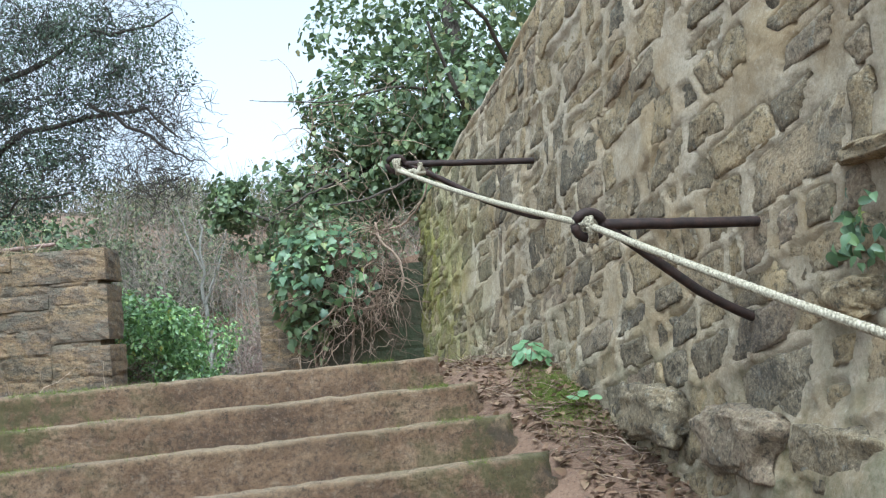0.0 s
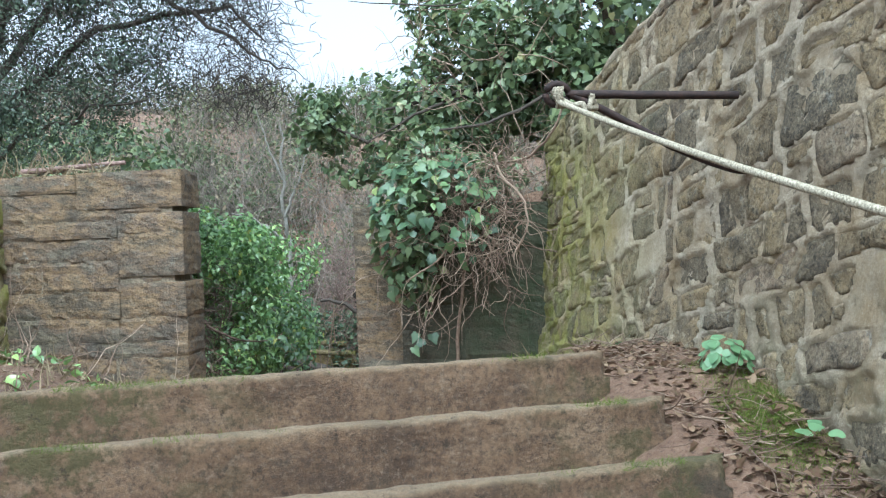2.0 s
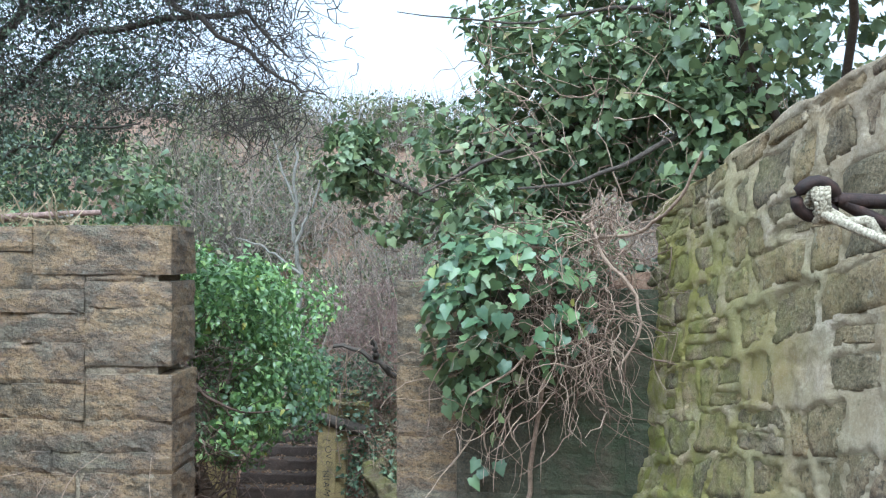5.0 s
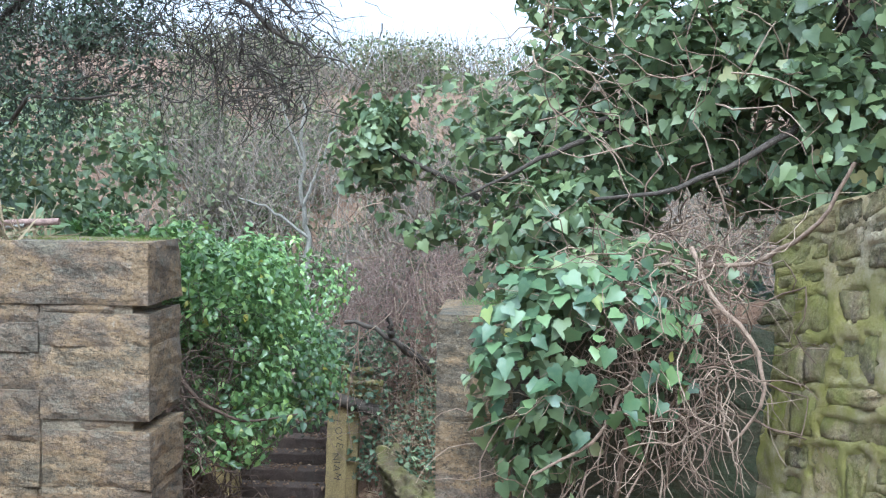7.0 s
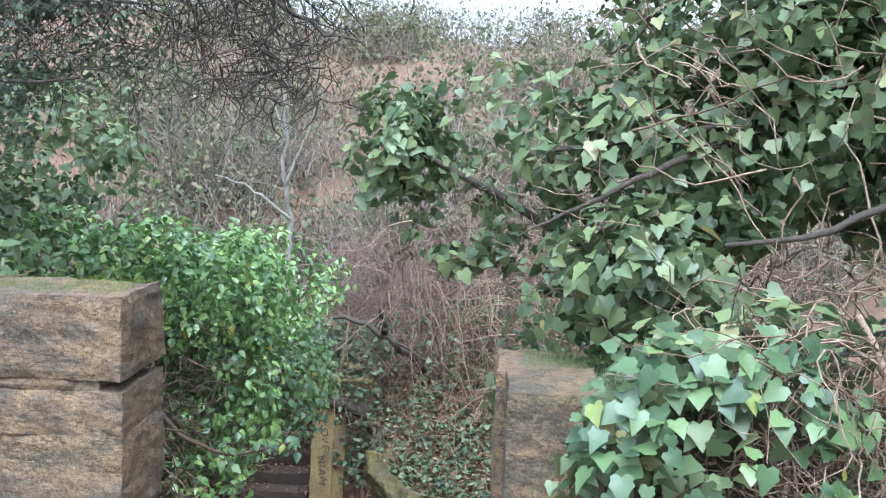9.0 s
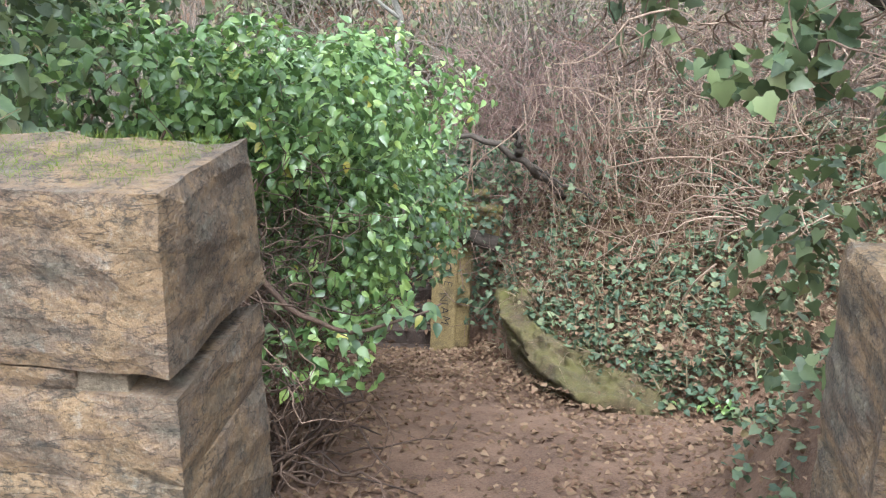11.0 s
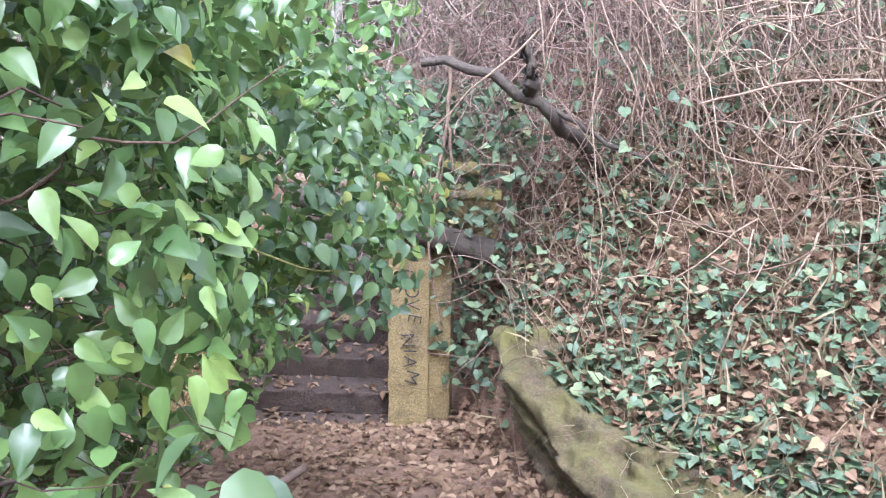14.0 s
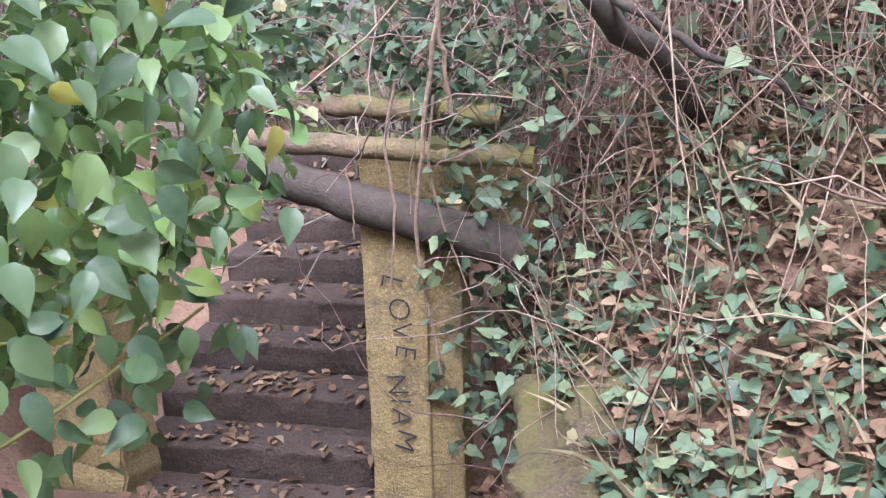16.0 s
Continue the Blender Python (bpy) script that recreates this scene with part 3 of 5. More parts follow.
def coursed_cells(u0, u1, low, high, slope, r):
    """Roughly coursed rubble: wavy courses that climb by slope, cut into stones of uneven length."""
    def bed(k, u):
        return rows[k] + 0.045 * nz(u, k * 7.3, 0, 1.4) - slope * u
    rows = [min(low(u) + slope * u for u in (u0, u1)) - 0.6]
    while rows[-1] < max(high(u) + slope * u for u in (u0, u1)) + 0.3:
        rows.append(rows[-1] + r.choice([0.13, 0.18, 0.23, 0.28], p=[0.25, 0.35, 0.28, 0.12]) * r.uniform(0.9, 1.1))
    cells = []
    for k in range(len(rows) - 1):
        u, lean = u0 - r.uniform(0, 0.3), 0.0
        while u < u1:
            w = r.choice([0.13, 0.2, 0.3, 0.44], p=[0.22, 0.33, 0.3, 0.15]) * r.uniform(0.85, 1.2)
            lean_next = r.uniform(-0.045, 0.045)
            a0, a1, b0, b1 = u - lean, u + lean, u + w - lean_next, u + w + lean_next
            def at(uu, v):
                return (uu, bed(k, uu) * (1 - v) + bed(k + 1, uu) * v + r.uniform(-0.014, 0.014))
            def stone(v0, v1):
                left, right = lambda v: a0 + (a1 - a0) * v, lambda v: b0 + (b1 - b0) * v
                return [at(left(v0), v0), at((left(v0) + right(v0)) / 2, v0), at(right(v0), v0), at(right((v0 + v1) / 2) + r.uniform(-0.015, 0.015), (v0 + v1) / 2),
                        at(right(v1), v1), at((left(v1) + right(v1)) / 2, v1), at(left(v1), v1), at(left((v0 + v1) / 2) + r.uniform(-0.015, 0.015), (v0 + v1) / 2)]
            mid = u + w / 2
            z = bed(k, mid) * 0.5 + bed(k + 1, mid) * 0.5
            if low(mid) < z < high(mid) and r.uniform() > 0.05:
                if rows[k + 1] - rows[k] > 0.2 and r.uniform() < 0.3:
                    cut = r.uniform(0.35, 0.65)
                    cells += [stone(0, cut), stone(cut, 1)]
                else:
                    cells.append(stone(0, 1))
            u, lean = u + w, lean_next
    return cells


r_wall = np.random.default_rng(3)
cells = coursed_cells(1.2, 8.42, lambda u: float(ground_z(wall_x(u) - 0.2, u)) - 0.1, lambda u: wall_top(u) + 0.02, 0.24, r_wall)
cells.sort(key=lambda p: abs(np.mean([a[0] for a in p]) - 5.2))
OUTLINES = []
for p in cells:
    wide, tall = np.ptp([a[0] for a in p]) / 2, np.ptp([a[1] for a in p]) / 2
    draw = r_wall.choice([0.01, 0.02, 0.034, 0.05], p=[0.2, 0.35, 0.3, 0.15])
    OUTLINES.append(round_outline(p, np.array([max(0.5, 1 - draw / wide), max(0.5, 1 - draw / tall)]), 24, r_wall))
for c, out in OUTLINES:
    out[:, 1] = np.minimum(out[:, 1], [wall_top(y) - 0.04 for y in out[:, 0]])
wall_east = tagged(put("wall_east", rubble_wall("wall_east", W0, W1, lambda y: -0.7, lambda y: wall_top(y) + 0.05 * nz(y, 0, 0, 3), wall_point, mortar_relief, OUTLINES, 560, 250, 0.55)), "tall rubble stone retaining wall with thick buff mortar", "wall", kind="structure")
stones_on(wall_east, OUTLINES, wall_point, mortar_relief, (-0.014, 0.004), RUBBLE, RUBBLE_REST)

# the low wall on the other side of the landing
def west_point(y, z, out=0.0):
    return Vector((-4.2 + out, y, z))


def west_top(y):
    return 2.2 + 0.1 * nz(y, 5, 0, 1.5)


r_west = np.random.default_rng(4)
west_cells = stone_cells(4.2, 8.2, lambda u: 1.0, lambda u: west_top(u) - 0.03, 0.2, 1.3, 120, r_west)
WEST_OUT = [round_outline(p, r_west.uniform(0.8, 0.96), 12, r_west) for p in west_cells]
wall_side = tagged(put("wall_west", rubble_wall("wall_west", 3.0, 8.24, lambda y: 0.3, west_top, west_point, mortar_relief, WEST_OUT, 120, 60, 0.4)), "low rough rubble wall beside the landing", "wall", kind="structure")
stones_on(wall_side, WEST_OUT, west_point, mortar_relief, (-0.01, 0.03), RUBBLE, RUBBLE_REST)

# ---- dressed walls either side of the gap ----
def block(w, d, h, seed, wear=0.018):
    """A weathered ashlar block with its beds eroded in layers, its low front corner at the origin."""
    bm = bmesh.new()
    bmesh.ops.create_cube(bm, size=1)
    nxc, nzc = max(3, int(w / 0.045)), max(3, int(h / 0.03))
    bmesh.ops.subdivide_edges(bm, edges=[e for e in bm.edges if abs(e.verts[0].co.x - e.verts[1].co.x) > 0.5], cuts=nxc, use_grid_fill=True)
    bmesh.ops.subdivide_edges(bm, edges=[e for e in bm.edges if abs(e.verts[0].co.z - e.verts[1].co.z) > 0.5], cuts=nzc, use_grid_fill=True)
    bmesh.ops.subdivide_edges(bm, edges=[e for e in bm.edges if abs(e.verts[0].co.y - e.verts[1].co.y) > 0.5], cuts=5, use_grid_fill=True)
    for v in bm.verts:
        p = Vector((v.co.x * w, v.co.y * d, v.co.z * h))
        near = sorted((w / 2 - abs(p.x), d / 2 - abs(p.y), h / 2 - abs(p.z)))
        pull = 0.007 * max(0, 1 - near[1] / 0.025) ** 2 * (1 + 1.2 * nz(p.x, p.z, seed, 6))
        layer = nz(p.x * 0.8 + seed, p.y * 0.8, p.z * 7, 2.5)
        k = wear * (0.8 * nz(p.x + seed * 3.1, p.y, p.z, 4) + 0.25 * layer + 0.6 * nz(p.x + seed, p.y, p.z, 19))
        face = Vector((0, -1, 0)) if abs(v.co.y + 0.5) < 1e-4 else Vector((math.copysign(1, p.x), 0, 0)) if abs(abs(v.co.x) - 0.5) < 1e-4 else Vector((0, 0, 1 if p.z > 0 else -0.2))
        v.co = p + face * (k - pull) + Vector((w / 2, d / 2, h / 2))
    me = bpy.data.meshes.new("block")
    bm.to_mesh(me)
    bm.free()
    return me


def ashlar(parent, x0, x1, y0, depth, courses, mat, seed):
    """Courses of blocks: (low z, high z, joints along the course as parts of its length)."""
    r = random.Random(seed)
    k = 0
    for z0, z1, cuts in courses:
        xs = [x0] + [x0 + (x1 - x0) * c for c in cuts] + [x1]
        for a, b in zip(xs, xs[1:]):
            k += 1
            me = block(b - a - 0.001, depth, z1 - z0 - 0.001, seed + k)
            me.materials.append(mat)
            ob = put("block", me, parent)
            ob.location = (a + 0.002, y0 + r.uniform(-0.008, 0.008), z0)


def core_box(name, x0, x1, y0, y1, z0, z1, mat):
    v = [(x, y, z) for x in (x0, x1) for y in (y0, y1) for z in (z0, z1)]
    f = [(0, 1, 3, 2), (4, 6, 7, 5), (0, 4, 5, 1), (2, 3, 7, 6), (0, 2, 6, 4), (1, 5, 7, 3)]
    return mesh_of(name, v, f, mat)


wall_left = tagged(put("wall_north_left", core_box("wall_north_left", -4.6, -2.9, 8.268, 8.62, 0.0, 2.42, JOINT)), "weathered orange and grey sandstone block wall end", "wall", kind="structure")
ashlar(wall_left, -4.55, -2.82, 8.25, 0.42, [
    (0.2, 0.5, (0.3, 0.6)), (0.5, 0.72, (0.44, 0.8)), (0.72, 0.86, (0.28, 0.52)), (0.86, 1.1, (0.4, 0.68)), (1.1, 1.22, (0.3, 0.6)), (1.22, 1.4, (0.25, 0.48, 0.7))], SAND, 20)
ashlar(wall_left, -4.55, -3.32, 8.25, 0.42, [(1.4, 1.6, (0.3, 0.66)), (1.6, 1.83, (0.2, 0.52, 0.8)), (1.83, 2.0, (0.34, 0.7)), (2.0, 2.13, (0.25, 0.6)), (2.13, 2.34, (0.42, 0.75))], SAND, 40)
ashlar(wall_left, -3.316, -2.82, 8.25, 0.42, [(1.4, 1.655, ()), (1.705, 2.03, ()), (2.03, 2.175, ())], SAND, 50)
ashlar(wall_left, -3.316, -2.98, 8.26, 0.4, [(1.655, 1.7, ()), (2.175, 2.212, ())], SAND, 54)
ashlar(wall_left, -3.62, -2.82, 8.24, 0.43, [(2.215, 2.49, ())], SAND, 58)
ashlar(wall_left, -4.55, -3.624, 8.245, 0.42, [(2.345, 2.48, (0.5,))], SAND, 62)
wall_right = tagged(put("wall_north_right", core_box("wall_north_right", -1.42, 0.3, 8.5, 9.3, 0.0, 2.1, JOINT)), "damp dark sandstone wall with green algae", "wall", kind="structure")
ashlar(wall_right, -1.58, -1.24, 8.44, 0.46, [(0.2, 0.78, ()), (0.78, 1.3, ()), (1.3, 1.7, ()), (1.7, 2.18, ())], SAND, 66)
ashlar(wall_right, -1.615, -1.24, 8.902, 0.48, [(0.0, 0.6, ()), (0.6, 1.12, ()), (1.12, 1.62, ()), (1.62, 2.15, ())], SAND, 70)
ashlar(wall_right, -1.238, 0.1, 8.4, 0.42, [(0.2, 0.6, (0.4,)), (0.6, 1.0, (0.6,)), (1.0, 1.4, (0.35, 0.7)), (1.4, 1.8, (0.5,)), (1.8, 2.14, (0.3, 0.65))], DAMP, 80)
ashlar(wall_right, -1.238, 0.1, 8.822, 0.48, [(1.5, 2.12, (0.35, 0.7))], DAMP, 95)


# ---- plants: leaves and stems ----
def leaf_shape(outline, fold=0.12, droop=0.15):
    """A leaf out of half its outline; it folds along the rib and droops at the tip."""
    half = [(x, y) for x, y in outline]
    ring = [(0, 0)] + [(-x, y) for x, y in half] + [(0, 1)] + [(x, y) for x, y in half[::-1]]
    v = [(0, 0.42, 0)] + [(x, y, abs(x) * fold * 2 - droop * y * y) for x, y in ring]
    v = np.array(v) - np.array([0, 0.1, 0])
    n = len(ring)
    return v, np.array([(0, 1 + i, 1 + (i + 1) % n) for i in range(n)])


IVY_SHAPE = leaf_shape([(0.26, -0.08), (0.47, 0.1), (0.4, 0.34), (0.31, 0.55), (0.15, 0.79)], 0.16, 0.2)
LOBED = leaf_shape([(0.18, -0.12), (0.4, -0.04), (0.4, 0.15), (0.47, 0.31), (0.32, 0.46), (0.17, 0.73)], 0.1, 0.16)
OVATE = leaf_shape([(0.14, 0.02), (0.28, 0.2), (0.3, 0.4), (0.21, 0.64), (0.08, 0.86)], 0.2, 0.24)
SMALL = leaf_shape([(0.28, 0.25), (0.25, 0.6)])
BLADE = (np.array([(-0.03, 0, 0), (0.03, 0, 0), (-0.02, 0.6, 0.04), (0.02, 0.6, 0.04), (0, 1, -0.1)]), np.array([(0, 1, 2), (1, 3, 2), (2, 3, 4)]))


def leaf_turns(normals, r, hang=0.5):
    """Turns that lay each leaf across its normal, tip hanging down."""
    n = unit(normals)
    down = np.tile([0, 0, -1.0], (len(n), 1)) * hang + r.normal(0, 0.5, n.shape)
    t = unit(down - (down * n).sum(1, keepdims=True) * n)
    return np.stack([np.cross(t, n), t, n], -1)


def leaves(pts, normals, sizes, shape, r, hang=0.5):
    v, f = shape
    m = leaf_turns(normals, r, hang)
    out = pts[:, None] + np.einsum("nij,vj->nvi", m, v) * sizes[:, None, None]
    tris = f[None] + (np.arange(len(pts)) * len(v))[:, None, None]
    return out.reshape(-1, 3), tris.reshape(-1, 3)


def shell(center, radii, count, r, depth=0.35, gap=-0.15, freq=2.2, keep=None):
    """Points and outward directions in the outer part of a lumpy ellipsoid, with gaps."""
    d = unit(r.normal(size=(count, 3)))
    rad = 1 - np.abs(r.normal(0, depth, count))
    lump = np.array([1 + 0.28 * nz(*(v * 1.9 + np.array(center))) for v in d])
    p = np.array(center) + d * np.array(radii) * (np.clip(rad, 0.15, 1.05) * lump)[:, None]
    ok = np.array([nz(*q, f=freq) > gap for q in p])
    if keep is not None:
        ok &= keep(p)
    return p[ok], unit(d[ok] / np.array(radii))


def foliage(name, blobs, size, shape, mat, parent, seed, depth=0.35, gap=-0.15, tilt=0.55, keep=None, hang=0.6, label="", freq=2.2):
    """A mass of leaves over a union of lumps (centre, radii, count), as one part."""
    r = np.random.default_rng(seed)
    P, N = [], []
    for c, rad, count in blobs:
        p, n = shell(c, rad, count, r, depth, gap, freq, keep)
        P.append(p)
        N.append(n)
    P, N = np.concatenate(P), np.concatenate(N)
    N = unit(N * 0.8 + np.array([0, 0, 0.55]) + r.normal(0, tilt, N.shape))
    v, f = leaves(P, N, r.uniform(size[0], size[1], len(P)), shape, r, hang)
    return put(name, tri_mesh(name, v, f, mat, True), parent, label, kind="stuff")


def tubes(paths, radii, sides=4):
    """Tapering tubes along many polylines of the same number of points."""
    paths = np.asarray(paths, float)
    n, m, _ = paths.shape
    t = unit(np.gradient(paths, axis=1))
    ref = np.where(np.abs(t[..., 2:3]) > 0.9, np.array([1.0, 0, 0]), np.array([0, 0, 1.0]))
    a = unit(np.cross(t, ref))
    b = np.cross(t, a)
    ang = np.arange(sides) * 2 * np.pi / sides
    ring = a[:, :, None] * np.cos(ang)[:, None] + b[:, :, None] * np.sin(ang)[:, None]
    v = paths[:, :, None] + ring * np.asarray(radii, float).reshape(n, -1, 1, 1)
    idx = np.arange(n * m * sides).reshape(n, m, sides)
    p, q = idx[:, :-1], idx[:, 1:]
    p2, q2 = np.roll(p, -1, 2), np.roll(q, -1, 2)
    tri = np.concatenate([np.stack([p, p2, q2], -1).reshape(-1, 3), np.stack([p, q2, q], -1).reshape(-1, 3)])
    return v.reshape(-1, 3), tri


def wander(starts, dirs, length, r, points=7, wild=0.35, sag=0.0):
    """Crooked polylines from starting points."""
    n = len(starts)
    d = unit(np.asarray(dirs, float))
    p = [np.asarray(starts, float)]
    step = np.asarray(length, float).reshape(-1, 1) / (points - 1)
    for k in range(points - 1):
        d = unit(d + r.normal(0, wild, (n, 3)) + np.array([0, 0, -sag]))
        p.append(p[-1] + d * step)
    return np.stack(p, 1)


def twigs(name, starts, dirs, length, thick, mat, parent, seed, points=7, wild=0.35, sag=0.0, sides=3, label="", kind="stuff"):
    r = np.random.default_rng(seed)
    n = len(starts)
    paths = wander(starts, dirs, length, r, points, wild, sag)
    rad = (r.uniform(0.6, 1.3, (n, 1)) * thick) * np.linspace(1, 0.35, points)[None]
    v, f = tubes(paths, rad, sides)
    return put(name, tri_mesh(name, v, f, mat, True), parent, label, kind=kind)


def box_points(lo, hi, n, r):
    return r.uniform(lo, hi, (n, 3))


def limb(name, points, r0, r1, mat, parent, seed, sides=8, fine=14, label="", crook=0.13):
    """One crooked limb through a few points."""
    pts = np.array(points, float)
    t = np.linspace(0, len(pts) - 1, fine)
    k = np.arange(len(pts))
    p = np.stack([np.interp(t, k, pts[:, i]) for i in range(3)], 1)
    p[1:-1] += np.random.default_rng(seed).normal(0, crook * (r0 + r1), (fine - 2, 3))
    v, f = tubes(p[None], np.linspace(r0, r1, fine)[None], sides)
    return put(name, tri_mesh(name, v, f, mat, True), parent, label)


def single_leaves(parent, pts, normals, sizes, shape, mat, seed, hang=0.6, name="leaf"):
    """Leaves one by one, on three meshes that they share."""
    r = np.random.default_rng(seed)
    kinds = []
    for k in range(3):
        v, f = shape
        v = v.copy()
        v[:, 2] += 0.12 * (k - 1) * v[:, 0] + 0.05 * k * v[:, 1] ** 2
        v[:, 0] *= 1 + 0.12 * (k - 1)
        kinds.append(tri_mesh(name, v, f, mat, True))
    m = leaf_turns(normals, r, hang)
    for i in range(len(pts)):
        ob = put(name, kinds[i % 3], parent)
        ob.matrix_basis = Matrix.LocRotScale(Vector(pts[i]), Matrix(m[i].tolist()).to_quaternion(), Vector([float(sizes[i])] * 3))


def on_ground(x0, x1, y0, y1, n, r, lift=0.012):
    p = np.stack([r.uniform(x0, x1, n), r.uniform(y0, y1, n)], 1)
    return np.column_stack([p, ground_z(p[:, 0], p[:, 1]) + lift])


def litter(name, pts, size, shape, mat, parent, seed, flat=0.35, kind="stuff", hang=0.0, label=""):
    r = np.random.default_rng(seed)
    n = unit(np.array([0, 0, 1.0]) + r.normal(0, flat, (len(pts), 3)))
    v, f = leaves(pts, n, r.uniform(*size, len(pts)), shape, r, hang)
    return put(name, tri_mesh(name, v, f, mat), parent, label, kind=kind)


def blades(name, pts, size, mat, parent, seed, lean=0.5):
    """Grass: blades that stand up and lean over."""
    r = np.random.default_rng(seed)
    v, f = BLADE
    up = unit(np.array([0, 0, 1.0]) + r.normal(0, lean, (len(pts), 3)))
    a = unit(np.cross(up, r.normal(size=up.shape)))
    m = np.stack([a, up, np.cross(a, up)], -1)
    out = pts[:, None] + np.einsum("nij,vj->nvi", m, v) * r.uniform(*size, len(pts))[:, None, None]
    tri = f[None] + (np.arange(len(pts)) * len(v))[:, None, None]
    return put(name, tri_mesh(name, out.reshape(-1, 3), tri.reshape(-1, 3), mat), parent, kind="stuff")


def stems(parent, lines, mat, seed, name="stem", label="", sides=6, crook=0.28):
    """Stems one by one: each a few points and its two radii."""
    for i, (pts, r0, r1) in enumerate(lines):
        limb(name, pts, r0, r1, mat, parent, seed + i, sides, 14, label, crook)


# ---- iron brackets and rope ----
def bracket(tip, top, low, r=0.02):
    """A forged handrail bracket: an eye at its tip, a bar to the wall and a strut below."""
    ob = thing("handrail_bracket", "rusted iron handrail bracket set into the rubble wall", "bracket", "rope rail brackets")
    tip, top, low = Vector(tip), Vector(top), Vector(low)
    inward = (top - tip).normalized()
    limb("bar", [tip + inward * 0.05, tip.lerp(top, 0.5), top + inward * 0.06], r, r * 0.95, RUST, ob, 5, 8, 10, crook=0.03)
    bend = tip.lerp(low, 0.72) + Vector((0, 0, -0.02))
    end = low + inward * 0.06
    limb("strut", [tip + inward * 0.06, tip.lerp(low, 0.3) + Vector((0, 0, 0.015)), bend, low, end], r * 0.9, r * 0.95, RUST, ob, 6, 8, 12, crook=0.03)
    ang = np.linspace(0, 2 * np.pi, 17)
    side = inward.cross(Vector((0, 0, 1))).normalized()
    ring = [tip + inward * (0.05 * math.cos(a)) + Vector((0, 0, 0.042 * math.sin(a))) + side * 0.012 * math.sin(a) for a in ang]
    v, f = tubes(np.array([ring]), np.full((1, 17), r * 0.85), 8)
    put("eye", tri_mesh("eye", v, f, RUST, True), ob)
    return ob


TIP_1, TIP_2, TIP_3 = Vector((-0.18, 5.4, 2.47)), Vector((0.52, 3.24, 1.82)), Vector((1.14, 1.2, 1.2))
bracket(TIP_1, (0.55, 5.53, 2.45), (0.58, 5.5, 2.12), 0.019)
bracket(TIP_2, (1.13, 3.41, 1.8), (1.12, 3.48, 1.46))


def strand_rope(points, radius, turns, parent, name):
    """A laid rope: three strands twisted round a line."""
    pts = np.array(points, float)
    n = turns * 8
    t = np.linspace(0, len(pts) - 1, n)
    c = np.stack([np.interp(t, np.arange(len(pts)), pts[:, i]) for i in range(3)], 1)
    d = unit(np.gradient(c, axis=0))
    a = unit(np.cross(d, [0, 0, 1.0]))
    b = np.cross(d, a)
    ang = np.linspace(0, turns * 2 * np.pi, n)
    paths = []
    for k in range(3):
        q = ang + k * 2 * np.pi / 3
        paths.append(c + (a * np.cos(q)[:, None] + b * np.sin(q)[:, None]) * radius * 0.52)
    v, f = tubes(np.array(paths), np.full((3, n), radius * 0.58), 5)
    return put(name, tri_mesh(name, v, f, ROPE, True), parent)


rope = thing("rope", "pale weathered laid rope handrail tied through iron eyes", "rope")
def sag(a, b, drop, n=9):
    return [a.lerp(b, i / (n - 1)) + Vector((0, 0, -drop * math.sin(math.pi * i / (n - 1)))) for i in range(n)]
strand_rope(sag(TIP_1 + Vector((0, 0, -0.03)), TIP_2, 0.02), 0.0115, 60, rope, "rope_length")
strand_rope(sag(TIP_2, TIP_3, 0.02), 0.0115, 56, rope, "rope_length")
for tip, turns in ((TIP_1, 3), (TIP_2, 2)):
    ring = []
    for i in range(turns * 12 + 1):
        a = i * 2 * math.pi / 12
        ring.append(tip + Vector((0.012 * i / 12 - 0.01 + 0.006 * math.sin(i), 0.034 * math.cos(a), -0.012 + 0.04 * math.sin(a))))
    strand_rope(ring, 0.011, 3 * turns * 3, rope, "knot")
strand_rope([TIP_1 + Vector((0.02, -0.02, -0.03)), TIP_1 + Vector((0.06, -0.05, -0.06)), TIP_1 + Vector((0.1, -0.07, -0.055)), TIP_1 + Vector((0.12, -0.09, -0.1))], 0.013, 12, rope, "rope_tail")
strand_rope([TIP_1 + Vector((0.13, -0.13, -0.03)), TIP_1 + Vector((0.155, -0.1, -0.08)), TIP_1 + Vector((0.12, -0.15, -0.085)), TIP_1 + Vector((0.14, -0.12, -0.03))], 0.012, 10, rope, "knot")

# ---- ivy bush over the path ----
ivy_bank = thing("ivy_bush", "large glossy green ivy bush overhanging the earth path", "bush")
LEFT_BLOBS = [((-3.98, 13.4, 1.6), (0.7, 1.0, 0.62), 3900), ((-3.96, 14.95, 0.7), (0.74, 0.6, 0.72), 3600), ((-4.1, 14.0, 0.5), (0.52, 0.75, 0.72), 3200), ((-3.9, 14.3, 1.7), (0.9, 0.9, 0.6), 2600), ((-4.05, 12.7, 1.95), (0.85, 0.75, 0.5), 3000), ((-4.95, 12.2, 2.05), (0.9, 0.7, 0.45), 2400), ((-3.75, 12.75, 1.05), (0.5, 0.55, 0.7), 1700), ((-3.62, 11.95, 0.62), (0.4, 0.35, 0.22), 260), ((-4.45, 12.25, 1.66), (0.75, 0.4, 0.28), 1500)]
foliage("foliage", [(c, q, int(k * 1.1)) for c, q, k in LEFT_BLOBS[:4]], (0.048, 0.085), OVATE, BRIGHT, ivy_bank, 31, depth=0.2, gap=-0.14, tilt=0.62, hang=0.45)
